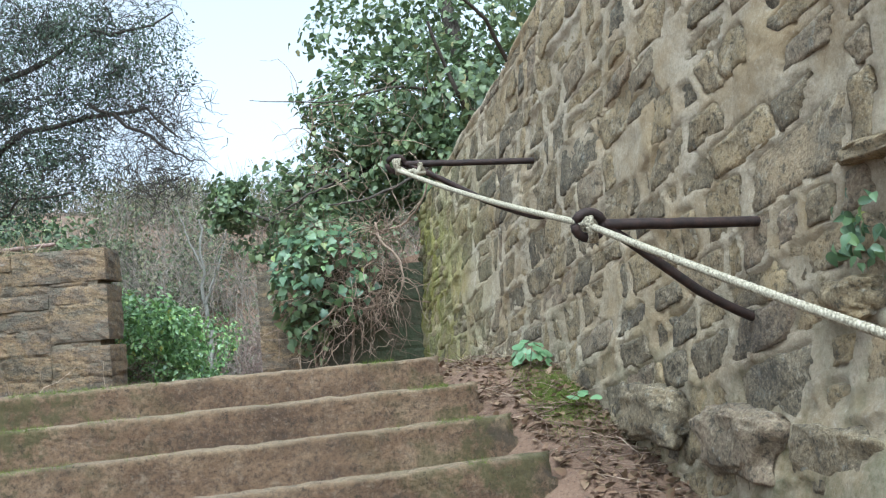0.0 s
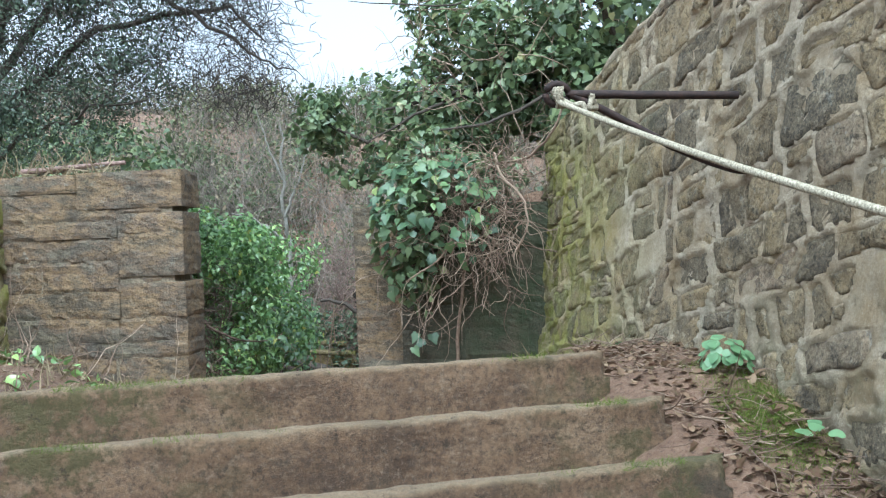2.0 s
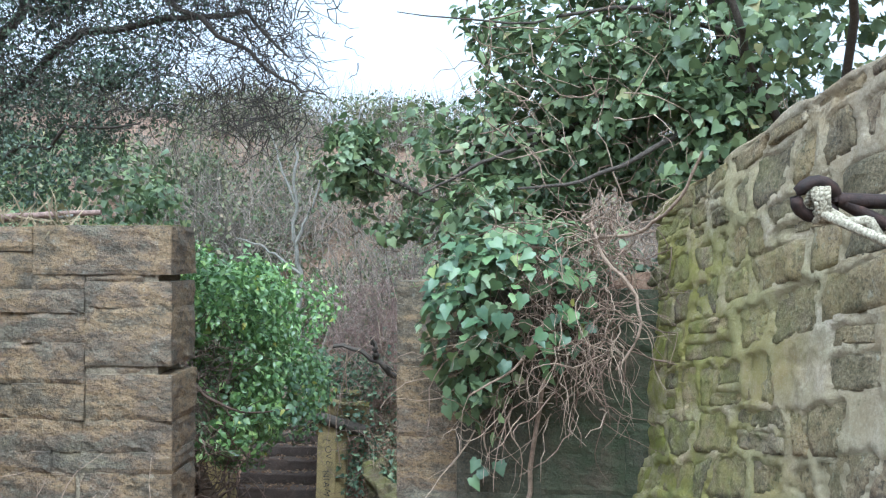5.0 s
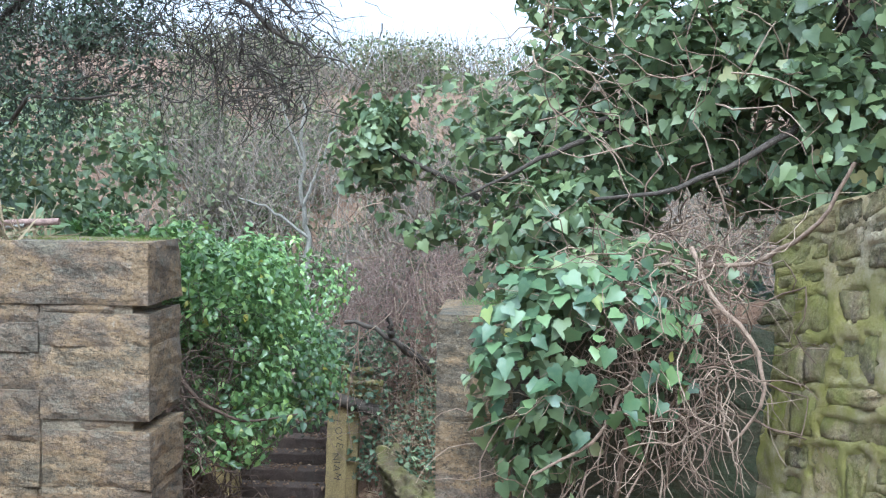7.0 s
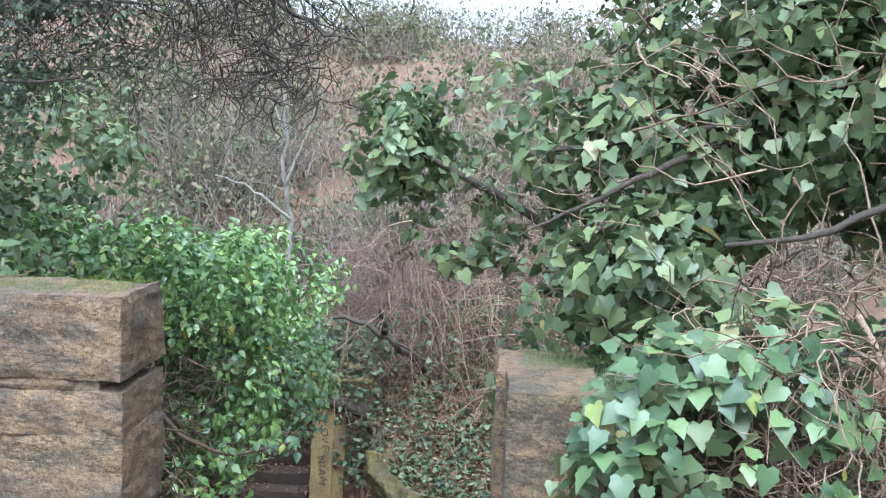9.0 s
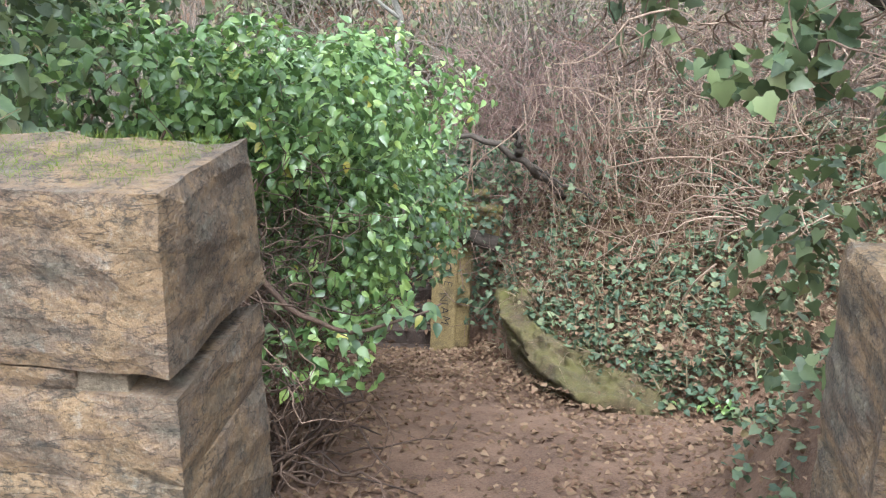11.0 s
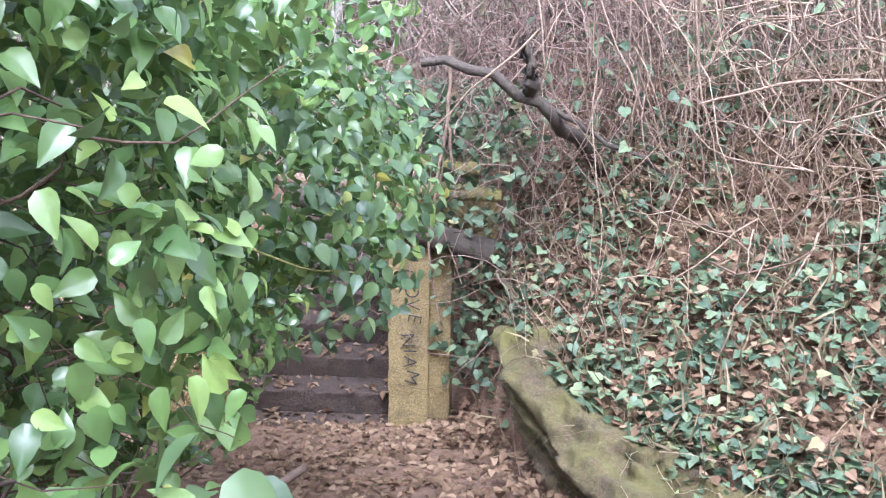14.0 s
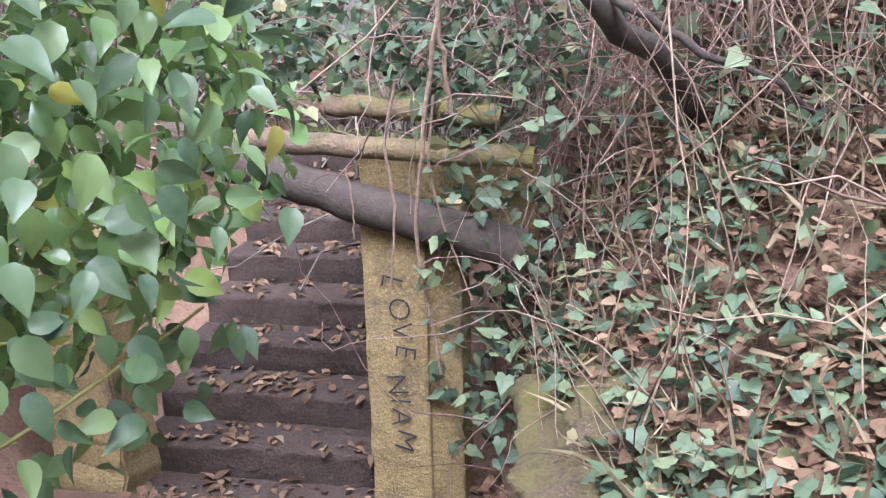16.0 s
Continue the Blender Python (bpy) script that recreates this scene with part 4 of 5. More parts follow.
foliage("upper_foliage", [(c, q, int(k * 0.85)) for c, q, k in LEFT_BLOBS[4:]], (0.055, 0.095), OVATE, BRIGHT, ivy_bank, 30, depth=0.2, gap=-0.22, tilt=0.62, hang=0.45)
foliage("old_foliage", [((-5.9, 11.6, 2.25), (1.2, 2.0, 0.75), 3000), ((-4.7, 9.6, 2.3), (0.9, 0.5, 0.4), 700), ((-6.0, 13.4, 2.9), (1.5, 1.0, 0.8), 2600), ((-4.9, 14.0, 1.2), (0.8, 1.4, 0.9), 1500), ((-5.0, 16.0, 0.7), (0.8, 1.0, 0.8), 1000)], (0.06, 0.11), IVY_SHAPE, IVY, ivy_bank, 37, depth=0.2, gap=-0.25)
r = np.random.default_rng(41)
d = unit(np.column_stack([r.uniform(0.2, 1, 260), r.uniform(-1, 0.2, 260), r.uniform(-0.7, 0.6, 260)]))
P = np.array([-3.96, 14.85, 0.7]) + d * np.array([0.78, 0.72, 0.8]) * r.uniform(0.92, 1.1, (260, 1))
single_leaves(ivy_bank, P, unit(d * 0.6 + [0.1, -0.4, 0.5] + r.normal(0, 0.4, d.shape)), r.uniform(0.055, 0.09, 260), OVATE, IVY_ONE, 42)
S = np.column_stack([r.uniform(-5.1, -3.9, 170), r.uniform(11.3, 13.0, 170), np.zeros(170)])
S[:, 2] = ground_z(S[:, 0], S[:, 1])
twigs("underwood", S, np.tile([0.25, -0.1, 1.0], (170, 1)), r.uniform(0.8, 1.7, 170), 0.011, OLDSTEM, ivy_bank, 43, points=11, wild=0.5, sides=5)
S = np.column_stack([r.uniform(-5.0, -3.7, 420), r.uniform(11.3, 12.9, 420), r.uniform(0.4, 1.8, 420)])
twigs("brushwood", S, r.normal(0, 1, (420, 3)) + [0.5, -0.3, 0], r.uniform(0.3, 0.8, 420), 0.0045, OLDSTEM, ivy_bank, 44, points=9, wild=0.5, sag=0.08)
foliage("undergrowth", [((-4.2, 11.9, 0.75), (0.5, 0.5, 0.5), 330), ((-4.7, 11.8, 1.2), (0.5, 0.5, 0.6), 240)], (0.05, 0.085), IVY_SHAPE, IVY, ivy_bank, 47, depth=0.5, gap=0.0)
S = np.column_stack([r.uniform(-4.9, -3.6, 420), r.uniform(11.2, 12.7, 420), r.uniform(0.1, 1.3, 420)])
twigs("dead_brushwood", S, r.normal(0, 1, (420, 3)) + [0.2, -0.2, 0.3], r.uniform(0.3, 0.9, 420), 0.0055, OLDSTEM, ivy_bank, 48, points=9, wild=0.45, sides=4)
stems(ivy_bank, [([(-4.1, 11.5, 0.1), (-3.95, 11.4, 0.9), (-3.85, 11.5, 1.25), (-3.89, 11.5, 1.7)], 0.02, 0.011),
                 ([(-3.85, 11.5, 1.25), (-3.68, 11.5, 1.05), (-3.43, 11.55, 0.92), (-3.2, 11.9, 0.84), (-3.0, 12.2, 0.86)], 0.018, 0.006),
                 ([(-4.5, 11.9, 0.2), (-4.3, 11.8, 0.85), (-4.05, 11.9, 1.3), (-4.3, 12.1, 1.8)], 0.022, 0.012),
                 ([(-4.6, 11.9, 0.2), (-4.1, 11.7, 0.75), (-3.8, 11.7, 0.6), (-3.5, 11.8, 0.42)], 0.018, 0.006),
                 ([(-4.7, 11.5, 0.3), (-4.4, 11.5, 0.9), (-4.6, 11.6, 1.5), (-4.4, 11.8, 1.9)], 0.013, 0.008),
                 ([(-4.4, 14.6, -0.7), (-4.3, 14.3, 0.1), (-4.1, 14.2, 0.5), (-3.9, 14.3, 0.7)], 0.012, 0.006)], OLDSTEM, 50)
stems(ivy_bank, [([(-4.0, 14.2, 0.12), (-3.75, 14.4, 0.1), (-3.5, 14.65, 0.2), (-3.3, 14.9, 0.33)], 0.0065, 0.003), ([(-3.95, 13.6, 0.95), (-3.75, 13.9, 0.72), (-3.55, 14.25, 0.5), (-3.4, 14.5, 0.42)], 0.0065, 0.003)], SHOOT, 57, label="yellow-green young shoot")
r = np.random.default_rng(45)
line = np.array([(-3.43, 11.55, 0.92), (-3.2, 11.9, 0.84), (-3.0, 12.2, 0.86)])
k = r.uniform(0, 2, 34)
P = np.stack([np.interp(k, [0, 1, 2], line[:, i]) for i in range(3)], 1) + r.normal(0, 0.045, (34, 3))
single_leaves(ivy_bank, P, unit(np.array([0.2, -0.4, 0.7]) + r.normal(0, 0.4, P.shape)), r.uniform(0.075, 0.115, 34), OVATE, IVY_ONE, 46)

# ---- ivy over the damp wall ----
ivy_wall = thing("ivy", "ivy with bare twisted vines hanging over damp stone", "ivy")
foliage("foliage", [((-0.98, 8.2, 2.12), (0.34, 0.26, 0.3), 330), ((-0.7, 8.35, 2.34), (0.5, 0.35, 0.2), 300), ((-1.1, 8.2, 1.72), (0.24, 0.18, 0.36), 210), ((-1.2, 8.22, 1.95), (0.22, 0.14, 0.32), 240)], (0.045, 0.09), LOBED, IVY, ivy_wall, 32, depth=0.25)
r = np.random.default_rng(61)
d = unit(np.column_stack([r.uniform(-1, 1, 190), r.uniform(-1, -0.1, 190), r.uniform(-0.6, 1, 190)]))
P = np.array([-0.97, 8.2, 2.08]) + d * np.array([0.46, 0.34, 0.42]) * r.uniform(0.85, 1.1, (190, 1))
single_leaves(ivy_wall, P, unit(d * 0.5 + [0, -0.4, 0.6] + r.normal(0, 0.35, d.shape)), r.uniform(0.048, 0.09, 190), LOBED, IVY_ONE, 62)
n = 330
S = np.column_stack([r.uniform(-0.95, -0.3, n), r.uniform(8.05, 8.38, n), r.uniform(1.75, 2.5, n)])
twigs("vine_tangle", S, r.normal(0, 1, (n, 3)) + [-0.1, -0.6, -0.1], r.uniform(0.3, 0.75, n), 0.0036, TWIG, ivy_wall, 63, points=11, wild=0.42, sag=0.12, sides=4)
n = 60
S = np.column_stack([r.uniform(-1.2, -0.4, n), r.uniform(8.1, 8.38, n), r.uniform(1.35, 1.9, n)])
twigs("hanging_vine_tangle", S, r.normal(0, 0.6, (n, 3)) + [-0.4, -0.5, -0.6], r.uniform(0.3, 0.7, n), 0.004, TWIG, ivy_wall, 64, points=9, wild=0.35, sag=0.1, sides=4)
stems(ivy_wall, [([(-0.5, 8.3, 2.5), (-0.45, 8.05, 2.3), (-0.3, 7.95, 2.15), (-0.28, 7.9, 1.95), (-0.4, 7.95, 1.75)], 0.012, 0.006),
                 ([(-0.7, 8.35, 2.3), (-0.75, 8.1, 2.0), (-0.9, 8.0, 1.75), (-1.15, 8.0, 1.6)], 0.012, 0.005),
                 ([(-0.85, 8.38, 0.9), (-0.8, 8.35, 1.4), (-0.7, 8.3, 1.9), (-0.72, 8.35, 2.3)], 0.016, 0.01),
                 ([(-0.55, 8.34, 2.4), (-0.25, 8.2, 2.45), (-0.08, 8.0, 2.6), (0.02, 7.9, 2.85)], 0.012, 0.007)], TWIG, 66, label="pale bare vine")
P = np.array([(-1.12, 8.3, 1.2), (-1.08, 8.28, 1.13), (-1.0, 8.29, 1.19), (-1.14, 8.3, 1.1), (-0.75, 8.3, 0.98), (-0.68, 8.3, 0.93)])
single_leaves(ivy_wall, P, np.tile([0.1, -0.8, 0.4], (6, 1)), np.full(6, 0.085), LOBED, IVY_ONE, 67)

ivy_tree = thing("ivy_tree", "tree smothered in dark green ivy above the walls", "tree")
limb("trunk", [(0.9, 9.7, 0.9), (0.8, 9.6, 2.4), (0.5, 9.5, 3.6), (0.3, 9.8, 5.0)], 0.16, 0.07, BARK, ivy_tree, 70)
stems(ivy_tree, [([(0.6, 9.5, 3.2), (-0.1, 9.2, 3.3), (-0.7, 9.2, 3.1), (-1.4, 9.3, 3.0)], 0.04, 0.012), ([(0.5, 9.5, 3.8), (-0.2, 9.1, 3.9), (-0.9, 9.2, 3.8), (-1.7, 9.4, 3.95)], 0.02, 0.003),
                 ([(0.9, 9.2, 2.7), (0.55, 8.7, 3.2), (0.3, 8.4, 3.6), (0.1, 8.2, 4.2)], 0.035, 0.015), ([(1.0, 9.0, 2.8), (0.8, 8.0, 3.6), (0.5, 7.4, 4.0), (0.1, 7.0, 4.2)], 0.03, 0.008),
                 ([(0.3, 9.1, 3.4), (0.0, 8.7, 3.0), (-0.5, 8.5, 2.75), (-0.9, 8.4, 2.7)], 0.022, 0.008), ([(-0.6, 9.2, 3.1), (-1.1, 8.9, 2.9), (-1.5, 8.9, 2.7)], 0.02, 0.006)], BARK, 71, "limb")
foliage("low_foliage", [((-1.4, 10.4, 1.7), (0.28, 0.55, 0.5), 420), ((-1.2, 9.6, 2.3), (0.4, 0.4, 0.35), 500)], (0.045, 0.085), LOBED, IVY, ivy_tree, 39, depth=0.4)
foliage("crown", [((-0.75, 9.5, 2.95), (0.8, 0.55, 0.6), 2600), ((0.0, 9.2, 3.15), (0.8, 0.6, 0.6), 2600), ((0.5, 9.0, 3.7), (0.9, 0.8, 0.7), 2400), ((-0.55, 9.8, 3.85), (0.75, 0.6, 0.55), 2000), ((0.5, 9.8, 4.6), (1.1, 0.9, 0.7), 2200), ((1.2, 8.2, 4.4), (0.7, 1.1, 0.6), 1600), ((-0.35, 10.2, 4.8), (0.9, 0.7, 0.5), 1300), ((-0.9, 9.0, 2.55), (0.55, 0.35, 0.3), 900), ((0.2, 8.75, 3.0), (0.6, 0.3, 0.4), 900), ((-0.3, 9.3, 3.5), (0.9, 0.6, 0.4), 1900)], (0.048, 0.092), LOBED, IVY, ivy_tree, 33, depth=0.3, gap=-0.12)
r = np.random.default_rng(72)
n = 380
S = np.column_stack([r.uniform(-1.2, 0.9, n), r.uniform(8.6, 9.8, n), r.uniform(2.4, 3.8, n)])
twigs("brushwood", S, r.normal(0, 1, (n, 3)) + [0.1, -0.4, 0], r.uniform(0.3, 0.7, n), 0.005, TWIG, ivy_tree, 73, points=8, wild=0.35)

ivy_clump = thing("ivy_bush", "rounded clump of dark ivy leaves on a dead stem", "bush")
limb("stem", [(0.6, 9.9, 0.9), (-0.2, 9.9, 2.0), (-1.1, 9.9, 2.5), (-2.05, 10.0, 3.0)], 0.04, 0.015, BARK, ivy_clump, 74)
foliage("foliage", [((-2.08, 10.0, 2.95), (0.34, 0.34, 0.4), 1300), ((-1.75, 9.9, 2.62), (0.32, 0.3, 0.24), 480), ((-1.5, 9.8, 3.1), (0.42, 0.36, 0.36), 620), ((-2.0, 10.1, 3.3), (0.25, 0.25, 0.2), 160)], (0.042, 0.08), LOBED, IVY, ivy_clump, 34, depth=0.45, gap=-0.02, freq=3.2)
r = np.random.default_rng(75)
n = 120
S = np.column_stack([r.uniform(-2.2, -1.3, n), r.uniform(9.7, 10.3, n), r.uniform(2.3, 2.8, n)])
twigs("brushwood", S, r.normal(0, 1, (n, 3)) + [0.3, 0.3, 0], r.uniform(0.2, 0.5, n), 0.004, TWIG, ivy_clump, 76, wild=0.4)

# ---- evergreen tree ----
evergreen = thing("evergreen_tree", "dark thorny evergreen tree with hanging bare twigs", "tree")
limb("trunk", [(-6.6, 11.6, 1.0), (-6.3, 11.4, 2.6), (-5.8, 11.2, 4.2), (-5.2, 11, 6.0)], 0.22, 0.1, BARK, evergreen, 1, fine=16)
stems(evergreen, [([(-6.2, 11.4, 2.8), (-5.2, 10.9, 3.7), (-4.2, 10.5, 4.2), (-3.0, 10.2, 4.2), (-2.6, 10.1, 3.8)], 0.055, 0.008), ([(-5.9, 11.3, 3.8), (-4.8, 10.6, 4.6), (-3.6, 10.3, 5.0), (-2.6, 10.2, 5.2)], 0.055, 0.008),
                  ([(-6.3, 11.4, 2.5), (-5.4, 10.6, 3.0), (-4.6, 10.2, 3.2), (-3.7, 10.0, 3.3)], 0.04, 0.007), ([(-3.6, 10.3, 4.3), (-3.0, 10.2, 3.9), (-2.6, 10.1, 3.6), (-2.3, 10.0, 3.5)], 0.025, 0.005)], BARK, 80, "limb", crook=0.7)
foliage("crown", [((-4.7, 10.6, 4.4), (1.3, 1.0, 0.8), 15080), ((-3.3, 10.3, 4.7), (0.95, 0.7, 0.7), 8320), ((-5.2, 10.4, 3.3), (1.2, 1.0, 0.75), 14560), ((-4.0, 10.3, 3.6), (0.6, 0.5, 0.5), 4200), ((-5.4, 10.9, 5.4), (1.3, 1.0, 0.6), 8000), ((-4.0, 10.4, 5.2), (0.9, 0.6, 0.5), 6000)], (0.02, 0.046), SMALL, DARK, evergreen, 35, depth=0.45, gap=-0.12, tilt=1.0, freq=3.0)
r = np.random.default_rng(81)
n = 2800
S = np.column_stack([r.uniform(-5.6, -2.75, n), r.uniform(9.8, 10.9, n), r.uniform(3.3, 5.6, n)])
twigs("brushwood", S, r.normal(0, 0.9, (n, 3)) + [0.1, -0.1, -0.4], r.uniform(0.25, 0.65, n), 0.0042, BARK, evergreen, 82, points=7, wild=0.4, sag=0.05)

n = 420
S = np.column_stack([r.normal(-2.75, 0.22, n), r.uniform(9.8, 10.4, n), r.uniform(3.2, 4.4, n)])
twigs("hanging_brushwood", S, r.normal(0, 0.8, (n, 3)) + [0.2, 0, -0.6], r.uniform(0.15, 0.42, n), 0.005, BARK, evergreen, 83, points=6, wild=0.45)

# ---- steps beyond the path, posts and lintel ----
upper_steps = thing("stairway", "narrow dark earth and stone steps strewn with leaves", "steps")
for k in range(-1, 9):
    y, z = 17.3 + 0.3 * k, -1.42 + 0.156 * k
    put("step", rough_bar("step", (-5.2, y, z), (-3.84, y + 0.02, z), 0.24, 0.36, SHADESTEP, 30 + k, cuts=40, wear=0.03), upper_steps)
r = np.random.default_rng(90)
n = 700
k = r.integers(-1, 9, n)
P = np.column_stack([r.uniform(-5.1, -3.86, n), 17.3 + 0.3 * k + r.uniform(0.02, 0.28, n), -1.42 + 0.156 * k + 0.018])
litter("dead_leaf_litter", P, (0.04, 0.085), OVATE, DRY, upper_steps, 91)


def slab(name, x0, x1, y0, y1, z0, z1, mat, parent, seed, lean=0.0, label="", wear=0.008):
    """An upright of sawn timber or stone with worn arrises."""
    bm = bmesh.new()
    bmesh.ops.create_cube(bm, size=1)
    bmesh.ops.subdivide_edges(bm, edges=[e for e in bm.edges if abs(e.verts[0].co.z - e.verts[1].co.z) > 0.5], cuts=16, use_grid_fill=True)
    bmesh.ops.bevel(bm, geom=[e for e in bm.edges if len(e.link_faces) == 2 and e.calc_face_angle(0) > 1.2], offset=0.03, segments=2, affect="EDGES", clamp_overlap=True)
    for v in bm.verts:
        p = Vector((x0 + (v.co.x + 0.5) * (x1 - x0), y0 + (v.co.y + 0.5) * (y1 - y0), z0 + (v.co.z + 0.5) * (z1 - z0)))
        w = wear * nz(p.x + seed, p.y, p.z, 7)
        v.co = p + Vector((w + lean * (p.z - z0), w, 0))
    me = bpy.data.meshes.new(name)
    bm.to_mesh(me)
    bm.free()
    me.materials.append(mat)
    return put(name, me, parent, label)


def log(name, a, b, r0, r1, mat, parent, seed, label=""):
    a, b = Vector(a), Vector(b)
    return limb(name, [a, a.lerp(b, 0.33), a.lerp(b, 0.66), b], r0, r1, mat, parent, seed, 10, 14, label, 0.05)


frame_post = thing("gate_post", "yellowed upright post with dark painted lettering", "post")
post_face = slab("post_face", -3.85, -3.57, 17.12, 17.3, -1.7, -0.1, BOARD, frame_post, 3, 0.03)
slab("post_back", -3.57, -3.42, 17.16, 17.34, -1.55, -0.12, BOARD, frame_post, 8, 0.03)


def painted_letter(ch, x, z, size, turn, parent):
    """One dark painted letter on the post's face."""
    cu = bpy.data.curves.new("letter", "FONT")
    cu.body, cu.size, cu.extrude, cu.offset = ch, size, 0.001, -0.0025
    cu.align_x, cu.align_y = "CENTER", "CENTER"
    tmp = new("letter", cu)
    me = bpy.data.meshes.new_from_object(tmp.evaluated_get(bpy.context.evaluated_depsgraph_get()))
    bpy.data.objects.remove(tmp)
    me.materials.append(INK)
    ob = put("letter", me, parent)
    ob.matrix_basis = pose(x, 17.105, z, 90, 0, 0) @ pose(0, 0, 0, 0, 0, turn)


for ch, x, z, turn in (("L", -3.68, -0.42, -105), ("O", -3.655, -0.545, -95), ("V", -3.65, -0.645, -90), ("E", -3.64, -0.745, -100), ("N", -3.69, -0.905, -85), ("I", -3.68, -0.985, -90), ("A", -3.68, -1.065, -94), ("M", -3.67, -1.18, -105)):
    painted_letter(ch, x, z, 0.14, turn, post_face)
pier = thing("gate_post", "broad ochre jamb beside the earth steps", "post")
slab("shaft", -5.5, -5.07, 17.0, 17.3, -1.7, -0.25, BOARD, pier, 12, 0.0, wear=0.03)
lintel = thing("lintel", "mossy log lintel over the earth steps", "lintel")
log("log", (-4.7, 17.15, 0.22), (-3.05, 17.15, 0.11), 0.05, 0.045, LOGMOSS, lintel, 4)
log("log", (-3.95, 17.25, 0.32), (-3.2, 17.25, 0.26), 0.045, 0.05, LOGMOSS, lintel, 14)
log("brace", (-4.45, 17.1, 0.13), (-3.1, 17.12, -0.27), 0.08, 0.09, BARK, lintel, 5)
slab("back_board", -3.9, -3.1, 17.42, 17.5, -0.4, 0.1, BOARD, lintel, 6)
r = np.random.default_rng(95)
P = np.column_stack([r.uniform(-4.1, -3.1, 900), r.uniform(17.11, 17.3, 900), np.zeros(900)])
P[:, 2] = np.where(P[:, 1] < 17.2, 0.235 - (P[:, 0] + 4.1) * 0.075, 0.345)
blades("moss", P, (0.015, 0.04), MOSS, lintel, 96, 0.8)
vines = thing("hanging_vine", "thin brown vines hanging over the lintel", "vine")
stems(vines, [([(-3.55, 16.95, 0.45), (-3.62, 16.98, 0.2), (-3.6, 17.0, -0.1), (-3.66, 17.02, -0.45)], 0.007, 0.005), ([(-3.35, 16.9, 0.7), (-3.45, 16.93, 0.25), (-3.52, 16.98, -0.2), (-3.45, 17.0, -0.8)], 0.01, 0.007),
              ([(-3.4, 16.95, 0.4), (-3.45, 16.98, 0.1), (-3.4, 17.0, -0.15), (-3.3, 17.0, -0.45)], 0.006, 0.004), ([(-3.35, 17.0, 1.1), (-3.38, 17.0, 0.7), (-3.36, 17.05, 0.3)], 0.012, 0.009), ([(-3.8, 17.0, 0.1), (-3.78, 17.0, -0.05), (-3.79, 17.0, -0.2)], 0.004, 0.003)], TWIG, 97, "stem")

# ---- bank with rock, ivy and bramble ----
rock = thing("rock", "mossy yellow-brown sandstone outcrop at the path edge", "rock")
def boulder(name, center, radii, turn, seed, parent, mat):
    bm = bmesh.new()
    bmesh.ops.create_icosphere(bm, subdivisions=5, radius=1)
    rot = Matrix.Rotation(radians(turn), 3, "Z")
    for v in bm.verts:
        p = v.co.copy()
        p = Vector([math.copysign(abs(a) ** 0.45, a) for a in p])
        p *= 1 + 0.25 * nz(*(p + Vector((0, seed, 0))), f=1.4) + 0.1 * nz(*(p + Vector((seed, 0, 0))), f=3.5) + 0.03 * nz(p.x * 1.2 + seed, p.y, p.z * 5, 2) + 0.06 * nz(*p, f=5) + 0.02 * nz(*p, f=11)
        v.co = rot @ Vector((p.x * radii[0], p.y * radii[1], p.z * radii[2])) + Vector(center)
    me = bpy.data.meshes.new(name)
    bm.to_mesh(me)
    bm.free()
    me.materials.append(mat)
    me.polygons.foreach_set("use_smooth", [True] * len(me.polygons))
    return put(name, me, parent)
